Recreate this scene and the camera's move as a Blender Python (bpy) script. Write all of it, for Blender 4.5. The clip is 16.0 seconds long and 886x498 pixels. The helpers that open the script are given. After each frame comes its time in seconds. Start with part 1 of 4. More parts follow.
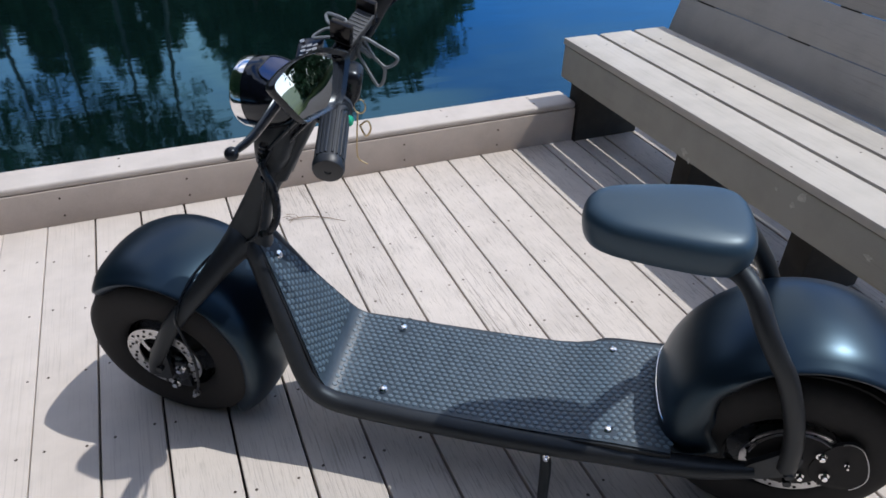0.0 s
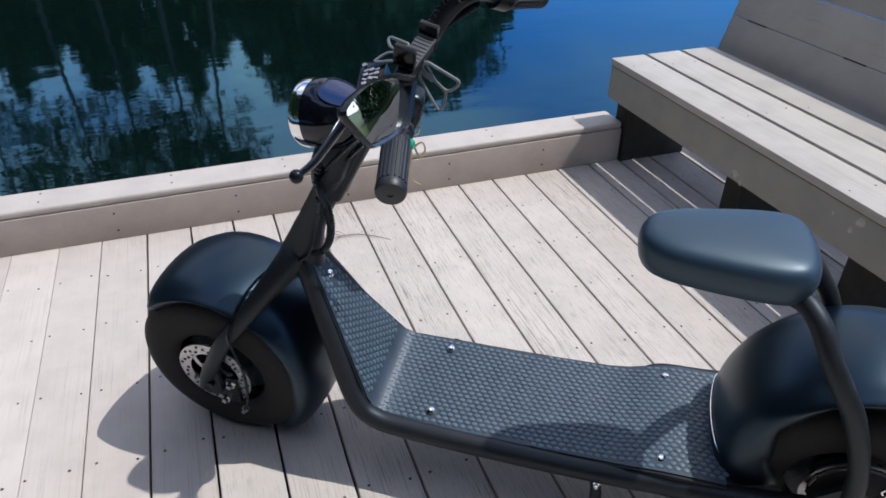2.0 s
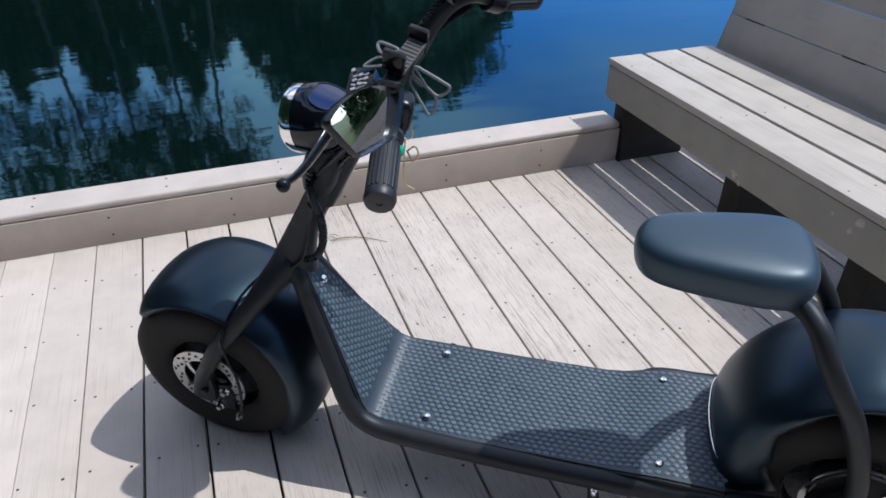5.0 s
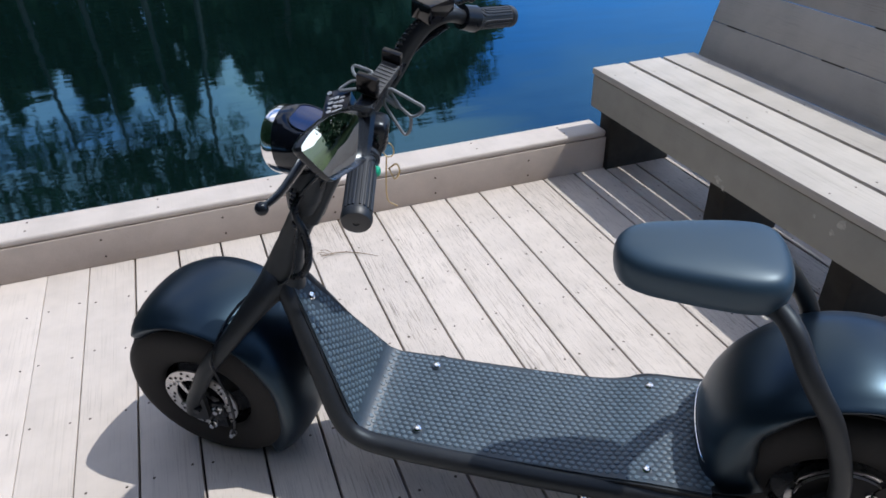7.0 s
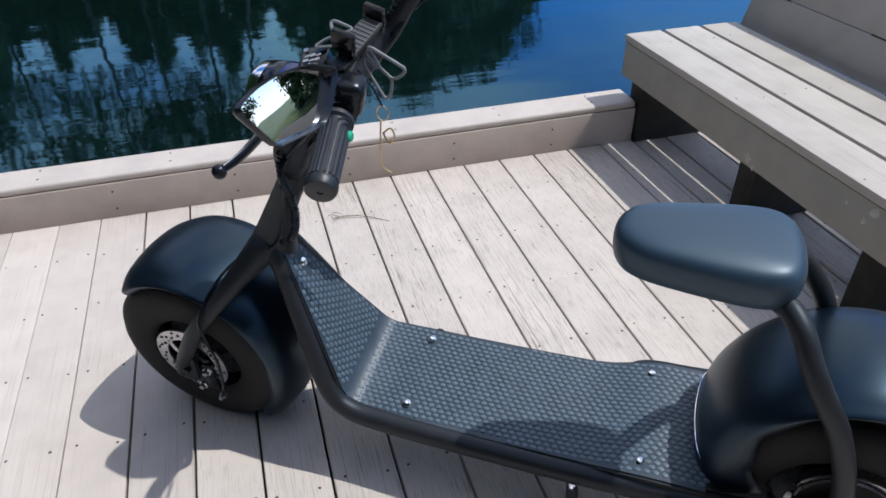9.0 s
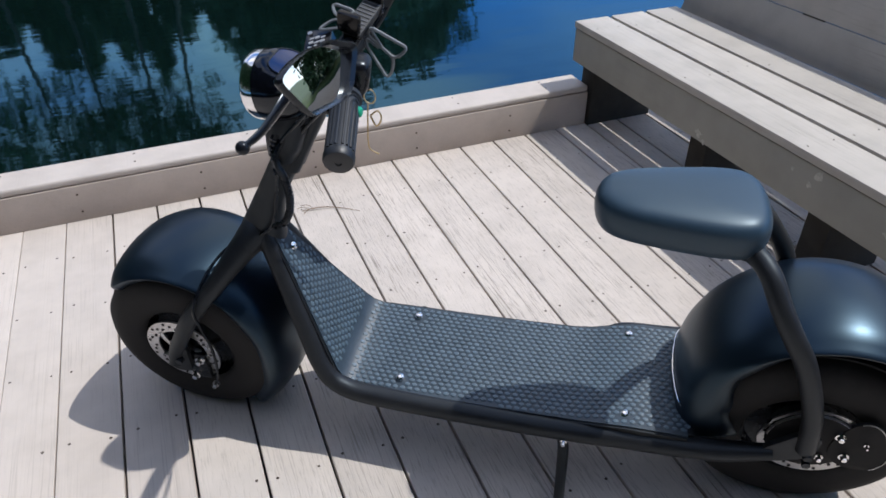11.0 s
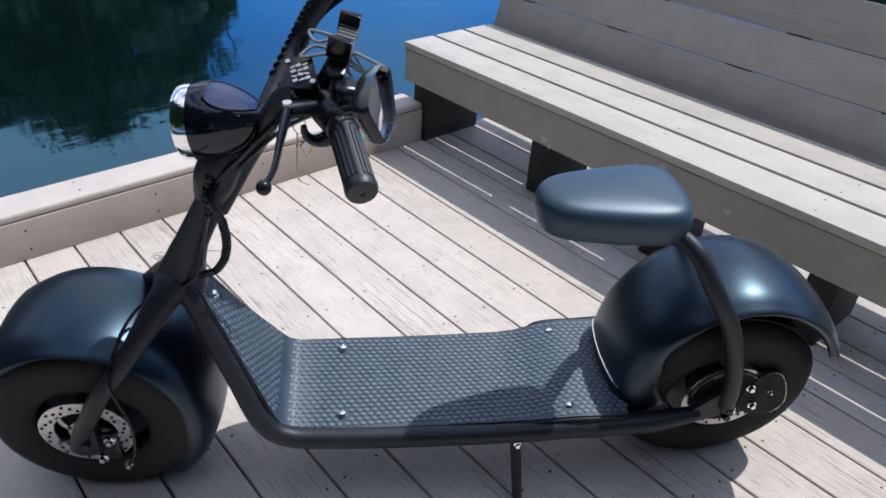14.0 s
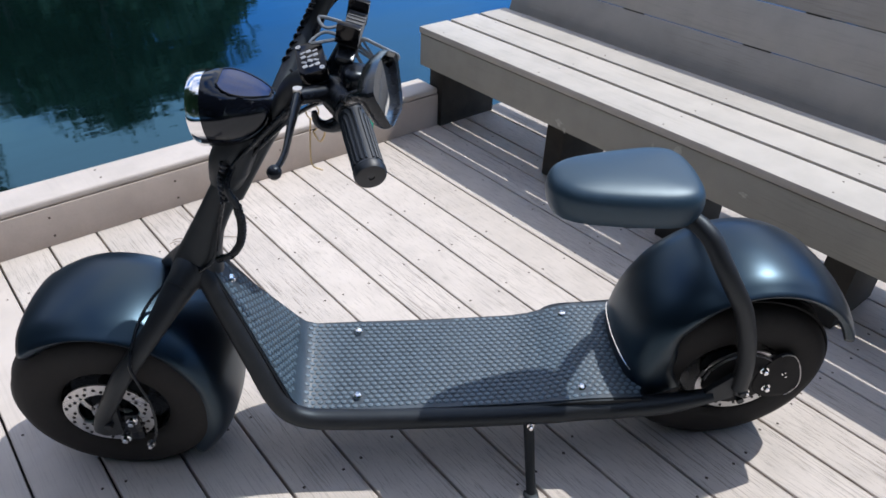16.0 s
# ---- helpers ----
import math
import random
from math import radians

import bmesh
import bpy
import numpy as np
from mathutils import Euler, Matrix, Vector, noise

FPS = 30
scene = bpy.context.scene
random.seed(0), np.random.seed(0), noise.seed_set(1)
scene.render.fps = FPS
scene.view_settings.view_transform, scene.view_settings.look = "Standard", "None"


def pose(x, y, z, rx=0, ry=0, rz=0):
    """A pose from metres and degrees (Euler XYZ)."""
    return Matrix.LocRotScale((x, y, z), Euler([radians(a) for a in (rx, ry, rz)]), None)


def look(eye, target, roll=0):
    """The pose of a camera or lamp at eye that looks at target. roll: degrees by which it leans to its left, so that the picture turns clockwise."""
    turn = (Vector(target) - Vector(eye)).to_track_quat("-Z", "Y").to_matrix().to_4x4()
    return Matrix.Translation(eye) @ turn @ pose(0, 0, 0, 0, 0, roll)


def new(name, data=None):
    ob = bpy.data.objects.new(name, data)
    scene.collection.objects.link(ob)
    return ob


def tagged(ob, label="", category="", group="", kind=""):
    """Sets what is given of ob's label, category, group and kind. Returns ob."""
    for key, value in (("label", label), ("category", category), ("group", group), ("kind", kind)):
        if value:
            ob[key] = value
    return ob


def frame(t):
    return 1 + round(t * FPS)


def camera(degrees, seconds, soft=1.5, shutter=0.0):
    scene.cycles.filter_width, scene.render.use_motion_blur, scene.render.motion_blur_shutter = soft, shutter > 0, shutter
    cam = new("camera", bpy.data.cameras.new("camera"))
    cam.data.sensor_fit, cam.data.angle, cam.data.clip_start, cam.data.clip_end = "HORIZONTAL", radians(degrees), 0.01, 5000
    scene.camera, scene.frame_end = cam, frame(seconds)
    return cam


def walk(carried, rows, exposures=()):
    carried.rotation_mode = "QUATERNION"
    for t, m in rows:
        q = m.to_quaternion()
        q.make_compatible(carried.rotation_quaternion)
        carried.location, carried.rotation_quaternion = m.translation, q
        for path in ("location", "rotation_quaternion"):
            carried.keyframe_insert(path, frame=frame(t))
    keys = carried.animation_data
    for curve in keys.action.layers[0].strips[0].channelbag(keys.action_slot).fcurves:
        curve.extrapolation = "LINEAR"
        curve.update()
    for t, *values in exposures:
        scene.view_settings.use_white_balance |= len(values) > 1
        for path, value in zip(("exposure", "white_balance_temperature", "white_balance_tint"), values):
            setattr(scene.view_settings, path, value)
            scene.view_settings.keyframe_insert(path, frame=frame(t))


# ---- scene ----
cam = camera(63.8, 16.0, soft=1.65)
PATH = [
    (0, (0.425, -2.325, 1.321), (1.081, -0.813, 0.187), 1.9),
    (0.5, (0.412, -2.324, 1.321), (0.99, -0.783, 0.186), 1.2),
    (1, (0.414, -2.313, 1.318), (0.997, -0.764, 0.195), 0.7),
    (1.5, (0.411, -2.309, 1.322), (0.993, -0.749, 0.215), 1.3),
    (2, (0.399, -2.306, 1.326), (0.97, -0.734, 0.229), 0.8),
    (2.5, (0.406, -2.3, 1.322), (0.997, -0.742, 0.215), 1.4),
    (3, (0.413, -2.291, 1.322), (0.999, -0.732, 0.216), 1.0),
    (3.5, (0.413, -2.29, 1.324), (0.988, -0.723, 0.222), 0.5),
    (4, (0.415, -2.29, 1.326), (0.987, -0.721, 0.225), 0.4),
    (6.5, (0.425, -2.306, 1.338), (0.981, -0.727, 0.244), 0.1),
    (7, (0.438, -2.314, 1.347), (1.017, -0.731, 0.27), -1.1),
    (7.5, (0.442, -2.29, 1.333), (1.025, -0.753, 0.193), -0.4),
    (8, (0.502, -2.271, 1.336), (1.009, -0.713, 0.189), -0.2),
    (8.2, (0.541, -2.249, 1.325), (0.989, -0.678, 0.171), 0.5),
    (10.3, (0.474, -2.347, 1.323), (0.993, -0.809, 0.154), -2.1),
    (10.5, (0.461, -2.329, 1.326), (1.015, -0.809, 0.15), -1.0),
    (11, (0.429, -2.328, 1.325), (1.036, -0.82, 0.161), -0.2),
    (11.5, (0.419, -2.295, 1.306), (1.068, -0.819, 0.123), 1.0),
    (11.7, (0.432, -2.246, 1.298), (1.089, -0.79, 0.095), -0.8),
    (12, (0.451, -2.187, 1.28), (1.138, -0.749, 0.07), -0.73),
    (12.2, (0.436, -2.168, 1.271), (1.187, -0.771, 0.052), 0.9),
    (12.5, (0.384, -2.157, 1.273), (1.331, -0.852, 0.091), 2.7),
    (12.7, (0.318, -2.157, 1.271), (1.35, -0.918, 0.088), 3.5),
    (13, (0.246, -2.161, 1.289), (1.325, -0.932, 0.137), 3.5),
    (13.5, (0.206, -2.169, 1.304), (1.356, -0.96, 0.201), 4.1),
    (14, (0.178, -2.168, 1.312), (1.312, -0.94, 0.212), 3.8),
    (14.5, (0.173, -2.171, 1.31), (1.286, -0.947, 0.188), 4.3),
    (15, (0.18, -2.175, 1.305), (1.296, -0.971, 0.163), 4.5),
    (15.5, (0.181, -2.181, 1.307), (1.282, -0.966, 0.162), 3.4),
    (16, (0.18, -2.187, 1.317), (1.258, -0.942, 0.182), 2.5),
]
walk(cam, [(t, look(eye, target, roll)) for t, eye, target, roll in PATH], [(0, -0.03, 6380, 10), (4.0, -0.02, 6350, 10), (7.4, 0.07, 6370, 10), (11.0, -0.02, 6420, 10), (12.6, 0.10, 6400, 10), (16.0, 0.18, 6370, 10)])

# ---- light ----
SUN_FROM = Vector((0.51, -0.085, 1.0)).normalized()
SUN_EL = math.asin(SUN_FROM.z)
SUN_AZ = math.atan2(SUN_FROM.x, SUN_FROM.y)
scene.view_settings.exposure = 0.0

sun_data = bpy.data.lights.new("sun", "SUN")
sun_data.energy, sun_data.angle, sun_data.color = 3.52, radians(0.55), (1.0, 0.976, 0.94)
sun = new("sun", sun_data)
sun.matrix_world = look(SUN_FROM * 30, (0, 0, 0))


def build_world():
    w = bpy.data.worlds.new("sky")
    scene.world = w
    w.use_nodes = True
    nt = w.node_tree
    nt.nodes.clear()
    sky = nt.nodes.new("ShaderNodeTexSky")
    sky.sky_type, sky.sun_disc = "NISHITA", False
    sky.sun_elevation, sky.sun_rotation = SUN_EL, SUN_AZ
    sky.air_density, sky.dust_density, sky.ozone_density = 1.0, 0.5, 1.8
    sky.altitude = 600
    co = nt.nodes.new("ShaderNodeTexCoord")
    mp = nt.nodes.new("ShaderNodeMapping")
    mp.inputs["Scale"].default_value = (1.0, 1.0, 2.2)
    mp.inputs["Location"].default_value = (2.3, 0.7, 0.4)
    ns = nt.nodes.new("ShaderNodeTexNoise")
    ns.inputs["Scale"].default_value, ns.inputs["Detail"].default_value = 2.6, 8.0
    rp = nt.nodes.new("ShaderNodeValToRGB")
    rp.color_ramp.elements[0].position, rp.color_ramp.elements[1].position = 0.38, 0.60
    sep = nt.nodes.new("ShaderNodeSeparateXYZ")
    high = nt.nodes.new("ShaderNodeMapRange")
    high.interpolation_type = "SMOOTHSTEP"
    for key, value in (("From Min", 0.16), ("From Max", 0.60), ("To Min", 0.12), ("To Max", 1.0)):
        high.inputs[key].default_value = value
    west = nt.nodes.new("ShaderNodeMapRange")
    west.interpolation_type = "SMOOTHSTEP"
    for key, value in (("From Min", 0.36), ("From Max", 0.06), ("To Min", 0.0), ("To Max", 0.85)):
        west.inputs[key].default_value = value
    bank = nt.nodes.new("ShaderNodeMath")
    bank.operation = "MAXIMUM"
    haze = nt.nodes.new("ShaderNodeMapRange")
    haze.interpolation_type = "SMOOTHSTEP"
    for key, value in (("From Min", 0.22), ("From Max", 0.02), ("To Min", 0.0), ("To Max", 0.8)):
        haze.inputs[key].default_value = value
    # a low band of cloud over the far shore
    puff = None
    for axis, lo, hi, most in (("Z", 0.330, 0.395, 0.70), ("Z", 0.560, 0.440, 1.0), ("X", 0.56, 0.30, 1.0), ("Y", 0.60, 0.80, 1.0)):
        fade = nt.nodes.new("ShaderNodeMapRange")
        fade.interpolation_type = "SMOOTHSTEP"
        for key, value in (("From Min", lo), ("From Max", hi), ("To Min", 0.0), ("To Max", most)):
            fade.inputs[key].default_value = value
        nt.links.new(sep.outputs[axis], fade.inputs["Value"])
        if puff is None:
            puff = fade.outputs["Result"]
        else:
            times = nt.nodes.new("ShaderNodeMath")
            times.operation = "MULTIPLY"
            nt.links.new(puff, times.inputs[0])
            nt.links.new(fade.outputs["Result"], times.inputs[1])
            puff = times.outputs["Value"]
    both = nt.nodes.new("ShaderNodeMath")
    both.operation = "MAXIMUM"
    veil = nt.nodes.new("ShaderNodeMath")
    veil.operation = "MAXIMUM"
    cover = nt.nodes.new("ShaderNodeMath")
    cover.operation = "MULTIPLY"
    deep = nt.nodes.new("ShaderNodeMixRGB")
    deep.blend_type = "MULTIPLY"
    deep.inputs[0].default_value, deep.inputs[2].default_value = 1.0, (0.26, 0.79, 1.26, 1)
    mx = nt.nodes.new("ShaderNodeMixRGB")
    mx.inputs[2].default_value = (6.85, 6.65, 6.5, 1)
    bg = nt.nodes.new("ShaderNodeBackground")
    bg.inputs["Strength"].default_value = 0.195
    out = nt.nodes.new("ShaderNodeOutputWorld")
    l = nt.links.new
    l(co.outputs["Generated"], mp.inputs["Vector"])
    l(mp.outputs["Vector"], ns.inputs["Vector"])
    l(ns.outputs["Fac"], rp.inputs["Fac"])
    l(co.outputs["Generated"], sep.inputs[0])
    l(sep.outputs["Z"], high.inputs["Value"])
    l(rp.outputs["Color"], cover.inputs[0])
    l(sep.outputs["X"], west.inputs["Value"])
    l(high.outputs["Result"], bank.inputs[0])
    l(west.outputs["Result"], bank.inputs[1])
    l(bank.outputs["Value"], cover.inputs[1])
    l(sky.outputs["Color"], deep.inputs[1])
    l(sep.outputs["Z"], haze.inputs["Value"])
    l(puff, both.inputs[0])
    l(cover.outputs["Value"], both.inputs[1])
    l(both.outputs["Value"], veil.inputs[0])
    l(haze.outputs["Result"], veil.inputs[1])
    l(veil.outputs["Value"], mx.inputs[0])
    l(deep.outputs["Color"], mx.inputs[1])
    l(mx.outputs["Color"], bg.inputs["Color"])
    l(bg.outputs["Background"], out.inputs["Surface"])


build_world()


# ---- materials ----
class Nodes:
    """A small wrapper to write node materials briefly."""

    def __init__(self, name):
        self.mat = bpy.data.materials.new(name)
        self.mat.use_nodes = True
        self.nt = self.mat.node_tree
        self.bsdf = self.nt.nodes["Principled BSDF"]

    def node(self, kind, **values):
        n = self.nt.nodes.new(kind)
        for key, value in values.items():
            n.inputs[key.replace("_", " ")].default_value = value
        return n

    def link(self, a, b):
        self.nt.links.new(a, b)

    def coords(self, scale):
        c = self.node("ShaderNodeTexCoord")
        m = self.node("ShaderNodeMapping", Scale=scale)
        self.link(c.outputs["Object"], m.inputs["Vector"])
        return m.outputs["Vector"]

    def noise(self, vec, scale, detail=4.0, rough=0.55):
        n = self.node("ShaderNodeTexNoise", Scale=scale, Detail=detail, Roughness=rough)
        self.link(vec, n.inputs["Vector"])
        return n.outputs["Fac"]

    def ramp(self, fac, stops):
        r = self.node("ShaderNodeValToRGB")
        e = r.color_ramp.elements
        while len(e) < len(stops):
            e.new(0.5)
        for el, (p, c) in zip(e, stops):
            el.position, el.color = p, (c, c, c, 1) if isinstance(c, (int, float)) else (*c, 1)
        self.link(fac, r.inputs["Fac"])
        return r.outputs["Color"]

    def mix(self, fac, a, b, mode="MIX"):
        m = self.nt.nodes.new("ShaderNodeMixRGB")
        m.blend_type = mode
        for sock, val in zip(m.inputs, (fac, a, b)):
            if isinstance(val, (int, float)):
                sock.default_value = val if sock.type == "VALUE" else (val, val, val, 1)
            elif isinstance(val, tuple):
                sock.default_value = (*val, 1)
            else:
                self.link(val, sock)
        return m.outputs["Color"]

    def bump(self, height, strength, distance):
        b = self.node("ShaderNodeBump", Strength=strength, Distance=distance)
        self.link(height, b.inputs["Height"])
        self.link(b.outputs["Normal"], self.bsdf.inputs["Normal"])
        return b

    def set(self, **values):
        for key, value in values.items():
            sock = self.bsdf.inputs[key.replace("_", " ")]
            if hasattr(value, "is_linked"):
                self.link(value, sock)
            else:
                sock.default_value = (*value, 1) if isinstance(value, tuple) and len(value) == 3 else value
        return self.mat


def m_board(name, light, dark, wear, even=0.0):
    """A weathered board; even: how far its grain covers the whole board in short wavy lines, in place of patches."""
    n = Nodes(name)
    info = n.node("ShaderNodeObjectInfo")
    c = n.node("ShaderNodeTexCoord")
    off = n.node("ShaderNodeVectorMath")
    off.operation = "MULTIPLY_ADD"
    off.inputs[1].default_value = (1, 1, 1)
    sc = n.node("ShaderNodeVectorMath")
    sc.operation = "SCALE"
    sc.inputs[0].default_value = (7.1, 13.3, 3.7)
    n.link(info.outputs["Random"], sc.inputs["Scale"])
    n.link(c.outputs["Object"], off.inputs[0])
    n.link(sc.outputs[0], off.inputs[2])
    m = n.node("ShaderNodeMapping", Scale=(95.0, 1.3, 95.0))
    n.link(off.outputs[0], m.inputs["Vector"])
    if even:
        m.inputs["Scale"].default_value = (250.0, 20.0, 250.0)
        wave = n.noise(off.outputs[0], 14.0, 2.0, 0.5)
        bend = n.node("ShaderNodeVectorMath")
        bend.operation = "MULTIPLY_ADD"
        bend.inputs[1].default_value = (2.6, 0.0, 0.0)
        n.link(wave, bend.inputs[0])
        n.link(m.outputs["Vector"], bend.inputs[2])
        grain = n.noise(bend.outputs[0], 1.0, 4.0, 0.6)
    else:
        grain = n.noise(m.outputs["Vector"], 1.0, 5.0, 0.6)
    m2 = n.node("ShaderNodeMapping", Scale=(330.0, 4.5, 330.0))
    n.link(off.outputs[0], m2.inputs["Vector"])
    fine = n.noise(m2.outputs["Vector"], 1.0, 3.0, 0.6)
    blot = n.noise(off.outputs[0], 1.5, 4.0, 0.6)
    streak = n.ramp(grain, [(0.34, 1.0), (0.42 + 0.04 * even, 0.0)])
    gate = n.ramp(blot, [(0.42 - 0.12 * even, 0.04 + 0.5 * even), (0.64, 1.0)])
    fac = n.mix(1.0, streak, gate, "MULTIPLY")
    fac = n.mix(1.0, fac, (wear, wear, wear), "MULTIPLY")
    line = n.ramp(fine, [(0.37, 1.0), (0.44, 0.0)])
    line = n.mix(1.0, line, n.ramp(blot, [(0.44, 0.05), (0.62, 1.0)]), "MULTIPLY")
    heavy = min(1.0, wear * 1.35)
    line = n.mix(1.0, line, (heavy, heavy, heavy), "MULTIPLY")
    col = n.mix(fac, light, dark)
    col = n.mix(line, col, tuple(x * 0.7 for x in dark))
    tone = n.ramp(info.outputs["Random"], [(0.0, 0.90), (1.0, 1.05)])
    col = n.mix(1.0, col, tone, "MULTIPLY")
    dirt = n.ramp(n.noise(off.outputs[0], 9.0, 5.0), [(0.3, 0.88), (0.6, 1.0)])
    col = n.mix(1.0, col, dirt, "MULTIPLY")
    h = n.mix(0.5, n.ramp(grain, [(0.3, 0.0), (0.5, 1.0)]), fine)
    n.bump(h, 0.35, 0.0012)
    return n.set(Base_Color=col, Roughness=0.72, Specular_IOR_Level=0.3)


def m_plain(name, col, rough, metal=0.0, var=0.25, scale=40.0, bump=0.1, dist=0.0006, spec=0.5, rvar=0.06, tint=(1.0, 1.0, 1.0)):
    n = Nodes(name)
    v = n.coords((1, 1, 1))
    a = n.noise(v, scale, 4.0)
    b = n.noise(v, scale * 0.12, 3.0)
    f = n.mix(0.5, a, b)
    lo, hi = tuple(x * (1 - var) for x in col), tuple(x * (1 + var) for x in col)
    c = n.ramp(f, [(0.35, lo), (0.65, hi)])
    r = n.ramp(f, [(0.35, max(rough - rvar, 0.0)), (0.65, min(rough + rvar, 1.0))])
    if bump:
        n.bump(a, bump, dist)
    return n.set(Base_Color=c, Roughness=r, Metallic=metal, Specular_IOR_Level=spec, Specular_Tint=tint)


def m_water():
    """A rippled reflecting surface over the dim green scatter of the water below it."""
    n = Nodes("lake water")
    v = n.coords((0.8, 2.0, 1.0))
    a = n.noise(v, 1.1, 2.0, 0.5)
    b = n.noise(v, 4.5, 3.0, 0.5)
    n.bump(n.mix(0.18, a, b), 0.085, 0.05)
    n.set(Base_Color=(0.050, 0.084, 0.112), Metallic=1.0, Roughness=0.035, Specular_Tint=(0.6, 0.85, 1.0))
    body = n.node("ShaderNodeBsdfDiffuse", Color=(0.0014, 0.0048, 0.0042, 1))
    both = n.node("ShaderNodeAddShader")
    n.link(n.bsdf.outputs[0], both.inputs[0])
    n.link(body.outputs[0], both.inputs[1])
    n.link(both.outputs[0], n.nt.nodes["Material Output"].inputs["Surface"])
    return n.mat


def m_leaf(name, col):
    n = Nodes(name)
    g = n.node("ShaderNodeNewGeometry")
    c = n.ramp(g.outputs["Random Per Island"], [(0.0, tuple(x * 0.6 for x in col)), (1.0, tuple(x * 1.25 for x in col))])
    return n.set(Base_Color=c, Roughness=0.7, Specular_IOR_Level=0.2)


DECK = m_board("weathered deck board", (0.575, 0.518, 0.468), (0.21, 0.178, 0.152), 0.34, 0.8)
DECKW = m_board("deeply weathered deck board", (0.555, 0.497, 0.450), (0.21, 0.178, 0.152), 0.50, 1.0)
DECKS = m_board("smooth deck board", (0.570, 0.508, 0.458), (0.21, 0.178, 0.152), 0.17)
TRIM = m_board("beige rim board", (0.49, 0.42, 0.37), (0.27, 0.22, 0.19), 0.08)
CAPM = m_board("pale cap board", (0.57, 0.51, 0.465), (0.32, 0.28, 0.24), 0.07)
BENCHM = m_board("pale bench board", (0.475, 0.442, 0.402), (0.25, 0.215, 0.185), 0.24)
# the front board's base is darker and more olive than the slats'
FRONTM = m_board("darker olive front board", (0.375, 0.360, 0.318), (0.20, 0.19, 0.155), 0.18)
# near-black base carries the under-bench shade as well as the wet staining
DARKWOOD = m_plain("dark wet timber with painted shade", (0.032, 0.029, 0.025), 0.8, var=0.5, scale=20.0, bump=0.4)
SCREW = m_plain("dull screw head", (0.07, 0.052, 0.042), 0.6, 0.4)
SATIN = m_plain("satin black paint", (0.003, 0.006, 0.012), 0.33, var=0.06, scale=180.0, bump=0.0, spec=0.60, rvar=0.015, tint=(0.47, 0.76, 1.0))
FRAMEP = m_plain("black powder coat", (0.0145, 0.0150, 0.0170), 0.46, var=0.2, scale=300.0, bump=0.12, dist=0.0003, spec=0.38, tint=(0.74, 0.88, 1.0))
GLOSS = m_plain("gloss black plastic", (0.008, 0.008, 0.01), 0.07, var=0.1, bump=0.0)
PLASTIC = m_plain("matt black plastic", (0.007, 0.008, 0.011), 0.26, bump=0.05, spec=0.32, tint=(0.8, 0.9, 1.0))
RUBBER = m_plain("tyre rubber", (0.0185, 0.0165, 0.0160), 0.70, var=0.3, scale=60.0, bump=0.2, spec=0.22, tint=(0.75, 0.88, 1.0))
GRIPR = m_plain("grip rubber", (0.013, 0.017, 0.024), 0.45, bump=0.1)
MAT = m_plain("footboard rubber", (0.032, 0.050, 0.070), 0.42, var=0.2, scale=120.0, bump=0.15)
# lighter than the mat so that the oval tops imitate reflected sky
MATTOP = m_plain("rubber ovals with painted sheen", (0.082, 0.124, 0.162), 0.46, var=0.2, scale=60.0, bump=0.1)
VINYL = m_plain("black vinyl", (0.019, 0.040, 0.065), 0.42, spec=0.60, tint=(0.72, 0.89, 1.0), rvar=0.02, var=0.03, scale=500.0, bump=0.10, dist=0.0003)
CHROME = m_plain("chrome", (0.85, 0.85, 0.86), 0.06, 1.0, var=0.03, bump=0.0)
STEEL = m_plain("brushed steel", (0.55, 0.55, 0.56), 0.3, 1.0, var=0.1)
MIRROR = Nodes("mirror glass").set(Base_Color=(0.90, 0.92, 0.93), Metallic=1.0, Roughness=0.004)
BAND = m_plain("grey silicone", (0.17, 0.185, 0.205), 0.5)
REFLECT = m_plain("painted pale reflection", (0.34, 0.35, 0.38), 0.5)
PADR = m_plain("dark grey pad", (0.035, 0.037, 0.042), 0.6)
BRASS = m_plain("brass", (0.55, 0.42, 0.24), 0.3, 0.9)
GREEN = m_plain("green plastic", (0.01, 0.35, 0.2), 0.4)
LENS = m_plain("headlight glass", (0.30, 0.31, 0.33), 0.08, 0.6, var=0.1, bump=0.0)
# the blue in this base stands in for reflected sky on the lamp's panel
SMOKED = m_plain("smoked panel with painted sky blue", (0.012, 0.026, 0.085), 0.10, var=0.15, scale=300.0, bump=0.0, rvar=0.02)
HLBLACK = m_plain("navy black lamp plastic", (0.004, 0.005, 0.009), 0.09, var=0.1, bump=0.0, spec=0.50, rvar=0.01, tint=(0.85, 0.92, 1.0))
INK = m_plain("dull black plastic", (0.005, 0.005, 0.007), 0.14, bump=0.0, spec=0.25, rvar=0.03)
RIBS = m_plain("grey rubber ribs", (0.07, 0.075, 0.085), 0.5)
WATER = m_water()
MUD = m_plain("lake bank earth", (0.09, 0.075, 0.05), 0.95, var=0.4, scale=0.5)
GRASS = m_plain("mown grass", (0.045, 0.070, 0.022), 0.9, var=0.4, scale=3.0, bump=0.5, dist=0.03)
BARK = m_plain("tree bark", (0.10, 0.08, 0.06), 0.9, var=0.4, scale=8.0, bump=0.5, dist=0.02)
LEAF = m_leaf("tree leaves", (0.024, 0.060, 0.024))
TWIG = m_plain("dry twig", (0.22, 0.16, 0.11), 0.8)


